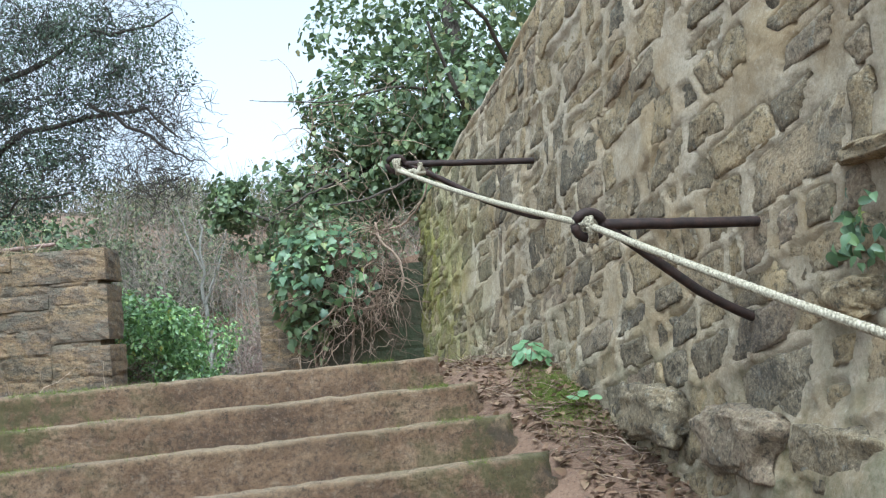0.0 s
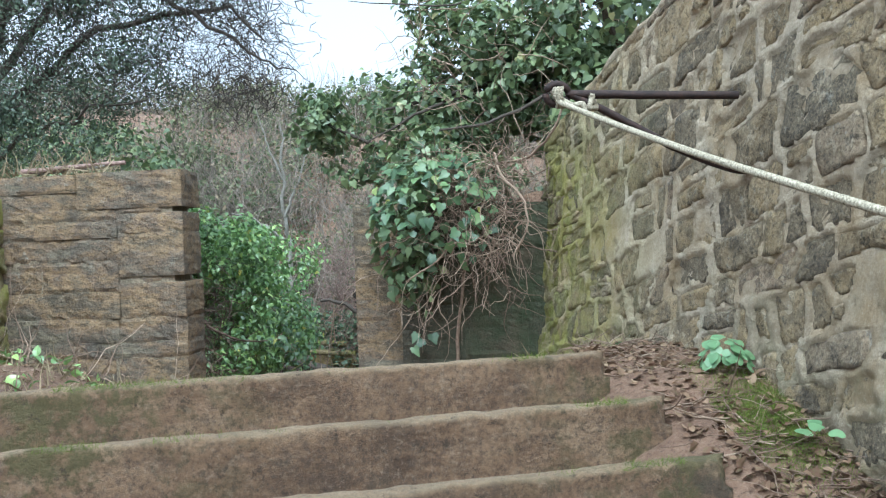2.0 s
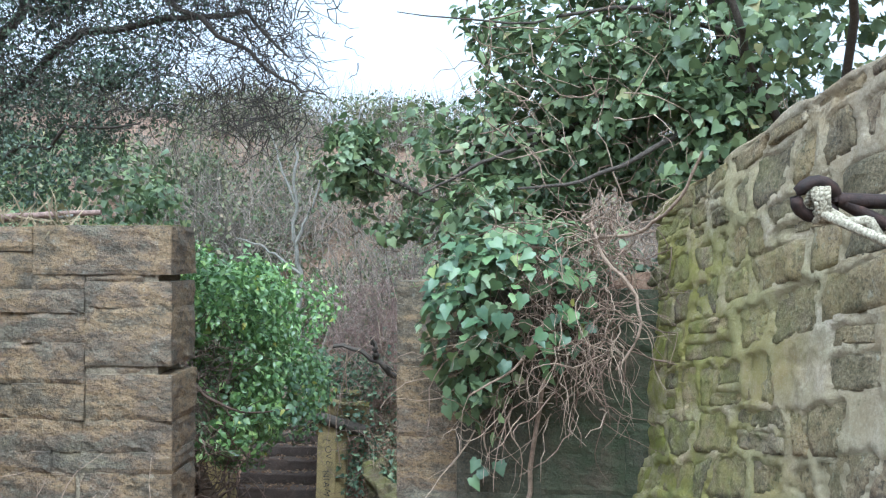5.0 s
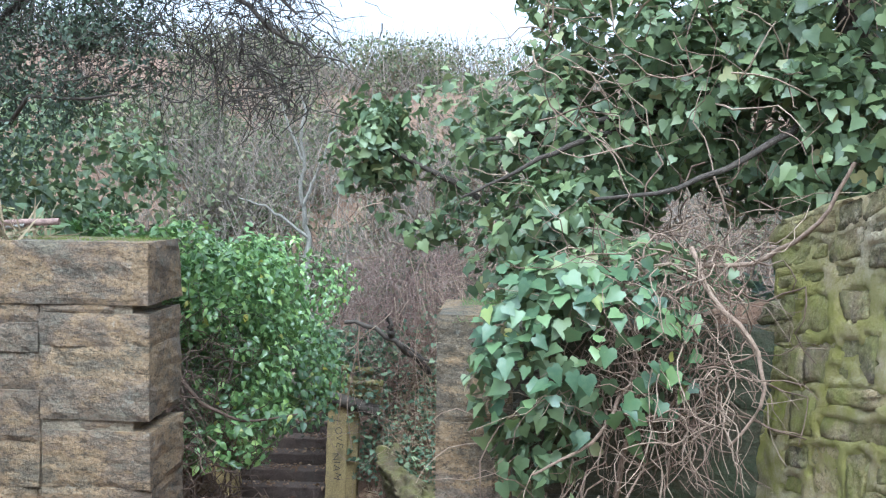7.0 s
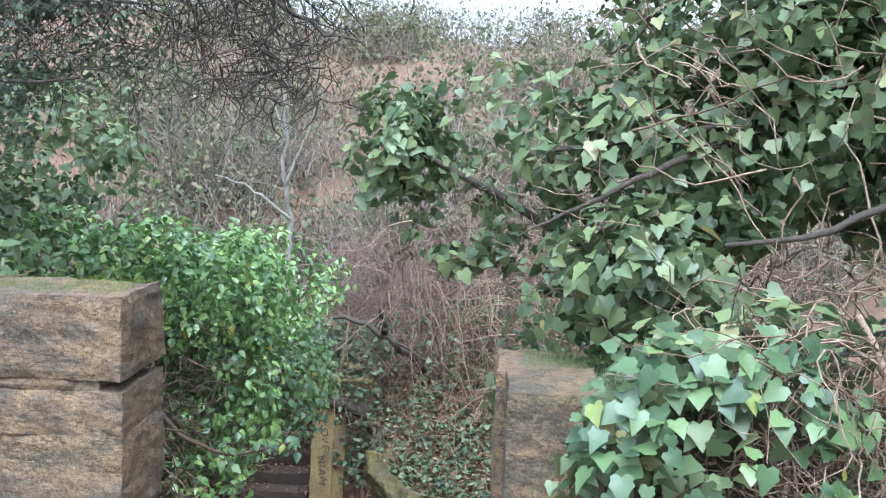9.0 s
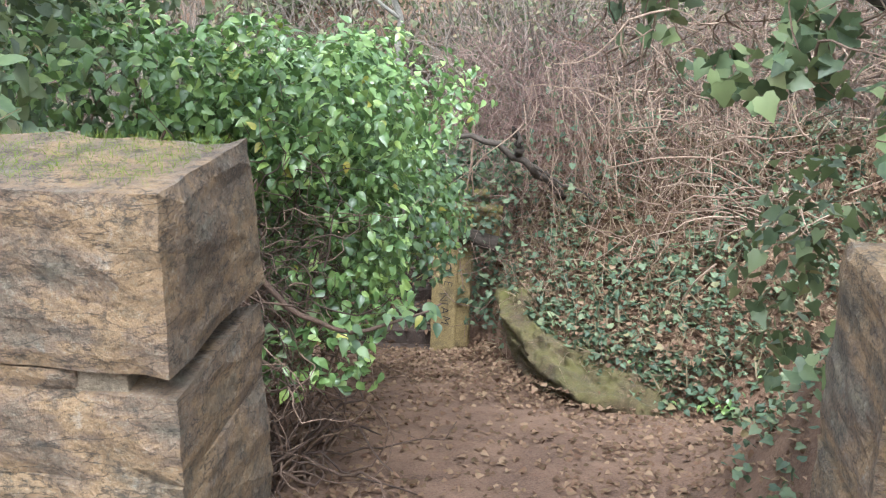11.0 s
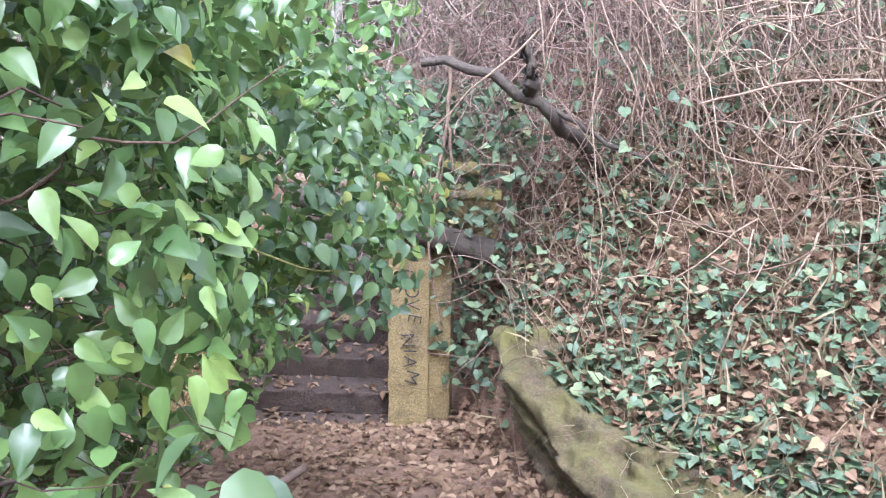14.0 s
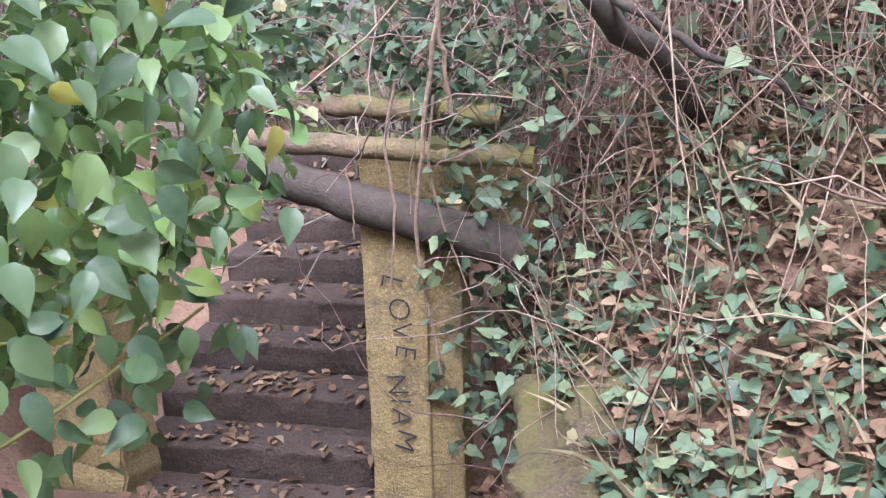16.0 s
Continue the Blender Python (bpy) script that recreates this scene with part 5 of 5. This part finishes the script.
def outcrop(line, tops, parent, mat, seed, nu=130, nv=60):
    """A ledge of layered rock along the foot of the bank: an undercut face in beds, and a top that runs back into the slope."""
    line = np.array(line, float)
    cum = np.concatenate([[0], np.cumsum(np.linalg.norm(np.diff(line, axis=0), axis=1))])
    T = np.linspace(0, 1, nu + 1)
    feet = np.stack([np.interp(T * cum[-1], cum, line[:, k]) for k in (0, 1)], 1)
    feet = np.stack([np.convolve(np.pad(feet[:, k], 8, "edge"), np.full(17, 1 / 17), "valid") for k in (0, 1)], 1)
    way = unit(np.gradient(feet, axis=0))
    verts = []
    for i in range(nu + 1):
        t = i / nu
        back = np.array([-way[i, 1], way[i, 0]])
        foot = feet[i] + back * 0.08 * nz(t * 6, seed, 0)
        g = float(path_z(foot[1])) - 0.12
        top = float(np.interp(t, np.linspace(0, 1, len(tops)), tops)) + 0.05 * nz(t * 7, seed + 3, 0)
        for j in range(nv + 1):
            v = j / nv
            if v < 0.5:
                h = v / 0.5
                out = 0.1 - 0.14 * h + 0.09 * nz(t * 3, h * 3.5 + t * 1.5, seed, 1.6) + 0.06 * abs(nz(t * 2.5, h * 6 + t * 2, seed + 5, 2))
                z = g + (top - g) * h
            else:
                h = (v - 0.5) / 0.5
                out = -0.04 + 0.55 * h
                z = top + 0.05 * math.sin(min(h * 9, 1.57)) + 0.2 * h + 0.07 * nz(t * 6, h * 4, seed + 9, 1.3) + 0.03 * nz(t * 25, h * 9, seed + 2)
                q = foot + back * out
                z = max(z, float(ground_z(q[0], q[1])) + 0.03 - 0.12 * h) if h < 0.85 else z - 0.6 * (h - 0.85)
            q = foot + back * out
            ends = 0.25 * max(0, 1 - min(t, 1 - t) / 0.06) ** 2
            f = 0.055 * nz(q[0], q[1], z * 2, 4) + 0.03 * nz(q[0], q[1], z * 2, 10) + 0.014 * nz(q[0], q[1], z, 25)
            verts.append((q[0] - back[0] * f + back[0] * ends, q[1] - back[1] * f + back[1] * ends, z + f - ends * 0.8))
    m = nv + 1
    faces = [(i * m + j, i * m + j + 1, (i + 1) * m + j + 1, (i + 1) * m + j) for i in range(nu) for j in range(nv)]
    me = mesh_of("ledge", verts, faces, mat, True)
    bm = bmesh.new()
    bm.from_mesh(me)
    bmesh.ops.recalc_face_normals(bm, faces=bm.faces)
    bm.to_mesh(me)
    bm.free()
    return put("ledge", me, parent)


outcrop([(-3.08, 16.8), (-2.86, 16.0), (-2.62, 15.42), (-2.42, 15.08), (-2.15, 14.82), (-1.78, 14.66), (-1.35, 14.6)], (-0.72, -0.66, -0.75, -0.84, -0.91, -0.97, -1.06), rock, MOSSROCK, 4)
bramble = thing("bramble", "tangled brown bramble stems on the bank", "bramble")
r = np.random.default_rng(101)
n = 1500
S = on_ground(-3.3, 2.2, 16.6, 20.0, n, r)
S[:, 2] += r.uniform(0, 1.2, n)
twigs("stem_tangle", S, r.normal(0, 0.7, (n, 3)) + [0, -0.25, 0.35], r.uniform(0.5, 1.3, n), 0.0036, PINK, bramble, 102, points=9, wild=0.3, sag=0.08)
n = 330
S = on_ground(-2.9, 1.6, 15.9, 18.0, n, r)
twigs("upright_growth", S, r.normal(0, 0.25, (n, 3)) + [0, -0.05, 1], r.uniform(0.4, 1.2, n), 0.0042, TWIG, bramble, 103, points=8, wild=0.16)
n = 900
S = on_ground(-2.0, 2.0, 15.5, 18.5, n, r)
S[:, 2] += r.uniform(0.5, 2.2, n)
twigs("dead_brushwood", S, r.normal(0, 0.8, (n, 3)) + [-0.3, -0.2, 0], r.uniform(0.4, 1.2, n), 0.006, TWIG, bramble, 104, points=8, wild=0.3, sides=4)
stems(bramble, [([(-3.45, 16.4, 1.04), (-3.15, 16.35, 0.98), (-2.88, 16.36, 0.9), (-2.66, 16.45, 0.74), (-2.5, 16.8, 0.5), (-2.4, 17.3, 0.2), (-2.35, 17.7, -0.1)], 0.026, 0.055), ([(-2.85, 16.38, 0.88), (-2.83, 16.3, 1.0), (-2.88, 16.25, 1.16)], 0.042, 0.028), ([(-2.7, 16.4, 0.78), (-2.45, 16.4, 0.62), (-2.2, 16.5, 0.5), (-2.05, 16.6, 0.35)], 0.018, 0.008)], BARK, 105, "dead_limb", "dark dead branch")
n = 1100
S = np.column_stack([r.uniform(-3.7, -2.0, n), r.uniform(16.9, 18.6, n), r.uniform(0.3, 1.9, n)])
twigs("reddish_tangle", S, r.normal(0, 0.8, (n, 3)) + [0.1, -0.2, -0.1], r.uniform(0.4, 1.0, n), 0.0042, PINK, bramble, 108, points=9, wild=0.35, sag=0.06)
n = 130
S = np.column_stack([r.uniform(-2.9, -0.4, n), r.uniform(16.0, 17.2, n), r.uniform(0.9, 1.9, n)])
twigs("hanging_growth", S, r.normal(0, 0.22, (n, 3)) + [0, -0.1, -1], r.uniform(0.5, 1.5, n), 0.005, TWIG, bramble, 109, points=9, wild=0.16, sides=4)
stems(bramble, [([(-1.2, 16.8, -0.4), (-1.25, 16.7, 0.2), (-1.2, 16.5, 0.8), (-1.3, 16.4, 1.3)], 0.012, 0.006), ([(-1.6, 16.9, 0.33), (-1.4, 17.0, 0.3), (-1.2, 17.1, 0.36)], 0.026, 0.024), ([(-0.9, 16.2, -0.4), (-0.95, 16.0, 0.1), (-0.9, 15.9, 0.5)], 0.012, 0.008), ([(-0.6, 16.5, 0.8), (-1.1, 16.0, 1.0), (-1.6, 15.8, 1.0), (-2.0, 15.8, 0.9)], 0.012, 0.005)], TWIG, 106)

n = 46
S = np.column_stack([r.uniform(-1.3, -0.5, n), r.uniform(13.3, 14.8, n), r.uniform(0.7, 1.6, n)])
twigs("low_brushwood", S, r.normal(0, 0.35, (n, 3)) + [-1, -0.1, 0.15], r.uniform(0.3, 0.8, n), 0.0075, TWIG, bramble, 107, points=8, wild=0.22, sides=5)
bank_ivy = thing("ground_ivy", "trailing dark green ivy over the leaf-strewn bank", "ivy")
r = np.random.default_rng(110)
P = np.concatenate([on_ground(-3.45, 2.2, 14.4, 18.6, 4000, r, 0.05), on_ground(-3.3, 0.4, 14.7, 17.3, 2800, r, 0.05), on_ground(-1.4, 1.0, 8.9, 13.5, 2600, r, 0.05)])
keep = ((P[:, 1] > bank_line(P[:, 0]) + 0.05) | ((P[:, 1] < 13.6) & (P[:, 0] > -1.3))) & np.array([nz(*p, f=1.8) > -0.2 for p in P])
P = P[keep]
P[:, 2] += r.uniform(0, 0.16, len(P))
litter("leaf_cover", P, (0.04, 0.085), LOBED, TRAIL, bank_ivy, 111, 0.5, hang=0.4)
E = np.column_stack([r.uniform(-2.3, 0.9, 1100), r.uniform(-0.05, 0.4, 1100)])
E[:, 1] += bank_line(E[:, 0])
E = np.column_stack([E, ground_z(E[:, 0], E[:, 1]) + r.uniform(0.02, 0.12, 1100)])
litter("bank_foot_growth", E[:750], (0.04, 0.085), LOBED, TRAIL, bank_ivy, 115, 0.6, hang=0.3)
litter("bank_foot_greenery", E[750:880], (0.05, 0.1), OVATE, BRIGHT, bank_ivy, 116, 0.7, hang=0.0)
sel = on_ground(-3.1, -0.8, 15.3, 17.0, 420, r, 0.1)
sel = sel[sel[:, 1] > bank_line(sel[:, 0]) + 0.2][:260]
single_leaves(bank_ivy, sel, unit(np.array([0, -0.35, 0.8]) + r.normal(0, 0.4, sel.shape)), r.uniform(0.06, 0.1, len(sel)), LOBED, TRAIL_ONE, 112, 0.4)
Q = np.column_stack([r.uniform(-2.95, -1.3, 900), r.uniform(0.12, 0.6, 900)])
Q[:, 1] += bank_line(Q[:, 0])
Q = np.column_stack([Q, np.maximum(ground_z(Q[:, 0], Q[:, 1]), np.interp(Q[:, 0], [-2.9, -2.3, -1.4], [-0.6, -0.78, -0.95])) + r.uniform(0.02, 0.14, 900)])
Q = Q[np.array([nz(*q, f=3.0) > -0.05 for q in Q])]
litter("ledge_growth", Q[::2], (0.05, 0.09), LOBED, TRAIL, bank_ivy, 117, 0.5, hang=0.4)
twigs("ledge_runners", Q[::9], r.normal(0, 1, (len(Q[::9]), 3)) * [1, 1, 0.25] + [-0.4, -0.5, 0], r.uniform(0.2, 0.6, len(Q[::9])), 0.003, TWIG, bank_ivy, 118, points=8, wild=0.3, sag=0.12)
P = np.column_stack([r.uniform(-3.5, -2.95, 520), r.uniform(16.9, 17.5, 520), r.uniform(-1.2, 0.6, 520)])
litter("climbing_growth", P, (0.05, 0.09), LOBED, TRAIL, bank_ivy, 113, 0.8, hang=0.6)
P = on_ground(-3.0, 1.2, 16.3, 18.4, 2600, r, 0.0)
P[:, 2] += r.uniform(0.1, 1.2, len(P))
P = P[np.array([nz(*p, f=1.6) > 0.0 for p in P])]
litter("bank_top_growth", P, (0.045, 0.09), LOBED, TRAIL, bank_ivy, 119, 0.7, hang=0.5)
P = np.column_stack([r.uniform(-4.6, -2.9, 900), r.uniform(17.2, 17.9, 900), r.uniform(0.3, 0.8, 900)])
litter("upper_growth", P, (0.05, 0.09), LOBED, TRAIL, bank_ivy, 114, 0.6, hang=0.6)

# ---- litter, moss and grass on the ground ----
leaf_litter = thing("leaf_litter", "brown dead leaves scattered over earth path", "leaves")
leaf_litter["kind"] = "stuff"
r = np.random.default_rng(120)
P = np.concatenate([on_ground(-4.3, -0.6, 8.9, 17.4, 6500, r), on_ground(-3.4, 1.5, 14.6, 18.0, 6000, r, 0.05), on_ground(-3.3, 1.2, 14.8, 17.6, 4500, r, 0.14)])
edge = np.abs(P[:, 0] + 2.6 + 0.12 * (P[:, 1] - 11)) / 0.9
P = P[(r.uniform(0, 1, len(P)) < 0.3 + 0.6 * edge) | (P[:, 1] > 16.5)]
P = np.concatenate([P, on_ground(-5.0, -3.4, 15.4, 17.15, 900, r)])
litter("path_litter", P, (0.03, 0.065), IVY_SHAPE, DRY, leaf_litter, 121, 0.3)
P = np.concatenate([on_ground(-4.1, 0.3, 5.35, 8.3, 1500, r), on_ground(-0.1, 0.95, 3.0, 7.2, 4200, r, 0.012)])
s = P[:, 1] - SKEW * P[:, 0]
P = P[(P[:, 0] < 1.12 - 0.2637 * (P[:, 1] - 3.4)) & ((s > STEP_EDGE + 0.1) | (P[:, 0] > 0.05 + 0.32 * (STEP_EDGE - s)))]
litter("gutter_litter", P, (0.025, 0.065), SMALL, DRY, leaf_litter, 122, 0.4)
twigs("stick_litter", P[::5] + [0, 0, 0.012], np.random.default_rng(123).normal(0, 1, (len(P[::5]), 3)) * [1, 1, 0.12], np.full(len(P[::5]), 0.22), 0.0032, TWIG, leaf_litter, 124, points=5, wild=0.15)
dead_grass = thing("dead_grass", "tangle of dry stalks at the foot of walls", "grass")
dead_grass["kind"] = "stuff"
P = np.concatenate([on_ground(-4.1, -2.5, 5.0, 7.9, 700, r), on_ground(-0.9, 0.25, 6.3, 8.2, 420, r)])
blades("stalk_cover", P, (0.06, 0.2), STRAW, dead_grass, 125, 0.9)
n = 130
P = on_ground(-4.1, -2.3, 4.9, 7.6, n, r, 0.05)
twigs("stick_litter", P, r.normal(0, 1, (n, 3)) + [0, 0, 0.5], r.uniform(0.2, 0.6, n), 0.004, TWIG, dead_grass, 126, wild=0.3)
P = on_ground(-3.2, 1.5, 14.8, 17.6, 4200, r, 0.08)
blades("bank_straw", P[P[:, 1] > bank_line(P[:, 0])], (0.08, 0.3), STRAW, dead_grass, 145, 1.0)
P = np.column_stack([r.uniform(-4.5, -3.4, 260), r.uniform(8.25, 8.6, 260), r.uniform(2.47, 2.52, 260)])
blades("wall_top_straw", P, (0.08, 0.25), STRAW, dead_grass, 127, 1.2)
weeds = thing("weeds", "low green leafy weeds at the landing edge", "plant")
P = on_ground(-3.6, -2.6, 5.3, 6.6, 120, r, 0.08)
litter("leaf_cover", P, (0.035, 0.075), OVATE, BRIGHT, weeds, 128, 0.6)
P = on_ground(-1.3, 0.2, 6.6, 8.1, 70, r, 0.08)
litter("leaf_cover", P, (0.05, 0.1), OVATE, BRIGHT, weeds, 129, 0.7)
moss = thing("moss", "bright green moss patch in the stone gutter", "moss")
P = np.column_stack([r.normal(0.54, 0.14, 13000), r.normal(5.0, 0.25, 13000)])
P = P[(P[:, 0] > 0.34 - 0.2 * (P[:, 1] - 5.0)) & (P[:, 0] < 1.1 - 0.2637 * (P[:, 1] - 3.4))]
P = np.column_stack([P, ground_z(P[:, 0], P[:, 1]) + 0.003])
blades("moss_cover", P, (0.014, 0.034), MOSS, moss, 130, 0.7)
moss["kind"] = "stuff"
rm = np.random.default_rng(160)
blades("moss", np.concatenate([step_moss(k, rm) for k in range(6)]), (0.012, 0.034), MOSS, stairway, 161, 0.8)
wort = thing("pennywort", "clump of round pale green leaves by the wall", "plant")
r = np.random.default_rng(131)
ROUND = leaf_shape([(0.34, -0.02), (0.55, 0.25), (0.56, 0.6), (0.34, 0.92)], -0.1, -0.05)
d = unit(np.column_stack([r.normal(0, 1, 34), r.normal(-0.4, 1, 34), r.uniform(0.1, 1, 34)]))
P = np.array([0.46, 5.3, 1.31]) + d * [0.1, 0.07, 0.11]
single_leaves(wort, P, unit(d + [0, -0.3, 0.3]), r.uniform(0.034, 0.055, 34), ROUND, PALELEAF, 132, 0.3)
P = np.array([(0.62, 4.75, 1.14), (0.66, 4.72, 1.15), (0.6, 4.7, 1.15), (0.64, 4.79, 1.16), (0.7, 4.68, 1.13)])
single_leaves(wort, P, np.tile([0, -0.3, 1.0], (5, 1)), np.full(5, 0.05), ROUND, PALELEAF, 133, 0.2)
fern = thing("fern", "small dark green fern in a hollow of the rubble wall", "fern")
r = np.random.default_rng(150)
base = np.array(wall_point(2.88, 1.7, 0.03))
P = base + r.normal(0, 1, (60, 3)) * [0.03, 0.07, 0.07]
single_leaves(fern, P, unit(np.array([-0.8, -0.3, 0.3]) + r.normal(0, 0.5, P.shape)), r.uniform(0.03, 0.06, 60), OVATE, IVY_ONE, 151)
ledge = thing("rock", "dark projecting stone ledge in the rubble wall", "rock")
for y, z, q, k in ((2.75, 1.93, (0.2, 0.1, 0.035), 21), (2.55, 1.86, (0.16, 0.1, 0.06), 23), (2.95, 1.5, (0.12, 0.08, 0.06), 25), (3.55, 1.02, (0.26, 0.12, 0.13), 27), (4.2, 1.08, (0.24, 0.12, 0.12), 29), (3.0, 1.0, (0.22, 0.1, 0.12), 31)):
    boulder("stone", wall_point(y, z, -0.02), q, 100, k, ledge, RUBBLE)
tuft = thing("grass_tuft", "bright green grass and moss on the pier top", "grass")
r = np.random.default_rng(134)
P = np.column_stack([r.uniform(-1.5, -0.8, 2600), r.uniform(8.42, 9.25, 2600), np.full(2600, 2.15)])
blades("grass_cover", P, (0.02, 0.05), GRASS, tuft, 135, 0.8)
P = np.column_stack([r.uniform(-3.5, -2.85, 3000), r.uniform(8.28, 8.66, 3000), np.full(3000, 2.487)])
moss_cap = thing("moss", "thin yellow-green moss on the wall top", "moss")
moss_cap["kind"] = "stuff"
blades("moss_cover", P, (0.008, 0.022), MOSS, moss_cap, 136, 0.8)
branch = thing("fallen_branch", "lichened dead branch lying on the wall top", "branch")
log("stick", (-4.1, 8.38, 2.53), (-3.3, 8.42, 2.57), 0.022, 0.016, PINK, branch, 137)
log("stick", (-4.0, 8.45, 2.52), (-3.45, 8.4, 2.55), 0.016, 0.012, PALE, branch, 138)


# ---- hillside ----
scrub = thing("scrub", "grey-brown winter scrub over the hillside", "scrub")
scrub["kind"] = "stuff"
rb = np.random.default_rng(5)
blobs, far_blobs, starts = [], [], []
for k in range(190):
    y = 20 + 22 * rb.uniform(0, 1) ** 1.3
    x = rb.uniform(-0.62 * y - 2, 0.4 * y)
    g = float(ground_z(x, y))
    rad = (rb.uniform(0.9, 1.7), rb.uniform(0.8, 1.4), rb.uniform(0.7, 1.3))
    blobs.append(((x, y, g + 0.6), rad, 560 if k % 3 else 250))
    starts.append(np.column_stack([rb.normal(x, 0.6, 60), rb.normal(y, 0.5, 60), np.full(60, g)]))
for k in range(60):
    x, y = (rb.uniform(-16, -7.5), rb.uniform(4, 20)) if k % 2 else (rb.uniform(3.2, 12), rb.uniform(6, 20))
    g = float(ground_z(x, y))
    blobs.append(((x, y, g + 0.5), (rb.uniform(1.0, 1.8), rb.uniform(1.0, 1.8), rb.uniform(0.7, 1.2)), 260))
for k in range(80):
    y = rb.uniform(18.6, 23)
    x = rb.uniform(-9, 3)
    if -5.3 < x < -3.6:
        continue
    g = float(ground_z(x, y))
    far_blobs.append(((x, y, g + 0.6), (0.9, 0.8, 0.9), 420))
    starts.append(np.column_stack([rb.normal(x, 0.5, 60), rb.normal(y, 0.4, 60), np.full(60, g)]))
foliage("foliage", blobs, (0.08, 0.16), SMALL, SCRUB, scrub, 36, depth=0.3, gap=-0.2, tilt=0.9)
foliage("near_foliage", far_blobs, (0.05, 0.1), SMALL, SCRUB, scrub, 38, depth=0.3, gap=-0.1, tilt=0.9)
S = np.concatenate(starts)
twigs("stem_tangle", S, rb.normal(0, 0.45, (len(S), 3)) + [0, 0, 1.0], rb.uniform(0.9, 2.2, len(S)), 0.012, GREYTWIG, scrub, 39, points=6, wild=0.25)
bare_tree = thing("bare_tree", "slender pale-barked bare tree on the slope", "tree")
limb("trunk", [(-4.5, 19.1, 0.3), (-4.52, 19.1, 1.6), (-4.6, 19.1, 2.6), (-4.65, 19.1, 4.2)], 0.06, 0.02, PALE, bare_tree, 140, fine=22, crook=0.45)
stems(bare_tree, [([(-4.53, 19.1, 2.0), (-4.9, 19.0, 2.3), (-5.25, 19, 2.5), (-5.6, 19.0, 2.6)], 0.03, 0.01), ([(-4.6, 19.1, 2.5), (-4.3, 19.1, 3.2), (-4.1, 19.1, 3.9)], 0.03, 0.01), ([(-4.62, 19.1, 3.2), (-4.9, 19.1, 3.9), (-5.1, 19.1, 4.6)], 0.025, 0.008)], PALE, 141, "limb")
S = np.column_stack([rb.uniform(-5.6, -3.9, 260), rb.uniform(18.7, 19.5, 260), rb.uniform(2.4, 4.6, 260)])
twigs("brushwood", S, rb.normal(0, 0.7, (260, 3)) + [0, 0, 0.5], rb.uniform(0.4, 1.0, 260), 0.006, GREYTWIG, bare_tree, 142, wild=0.3)
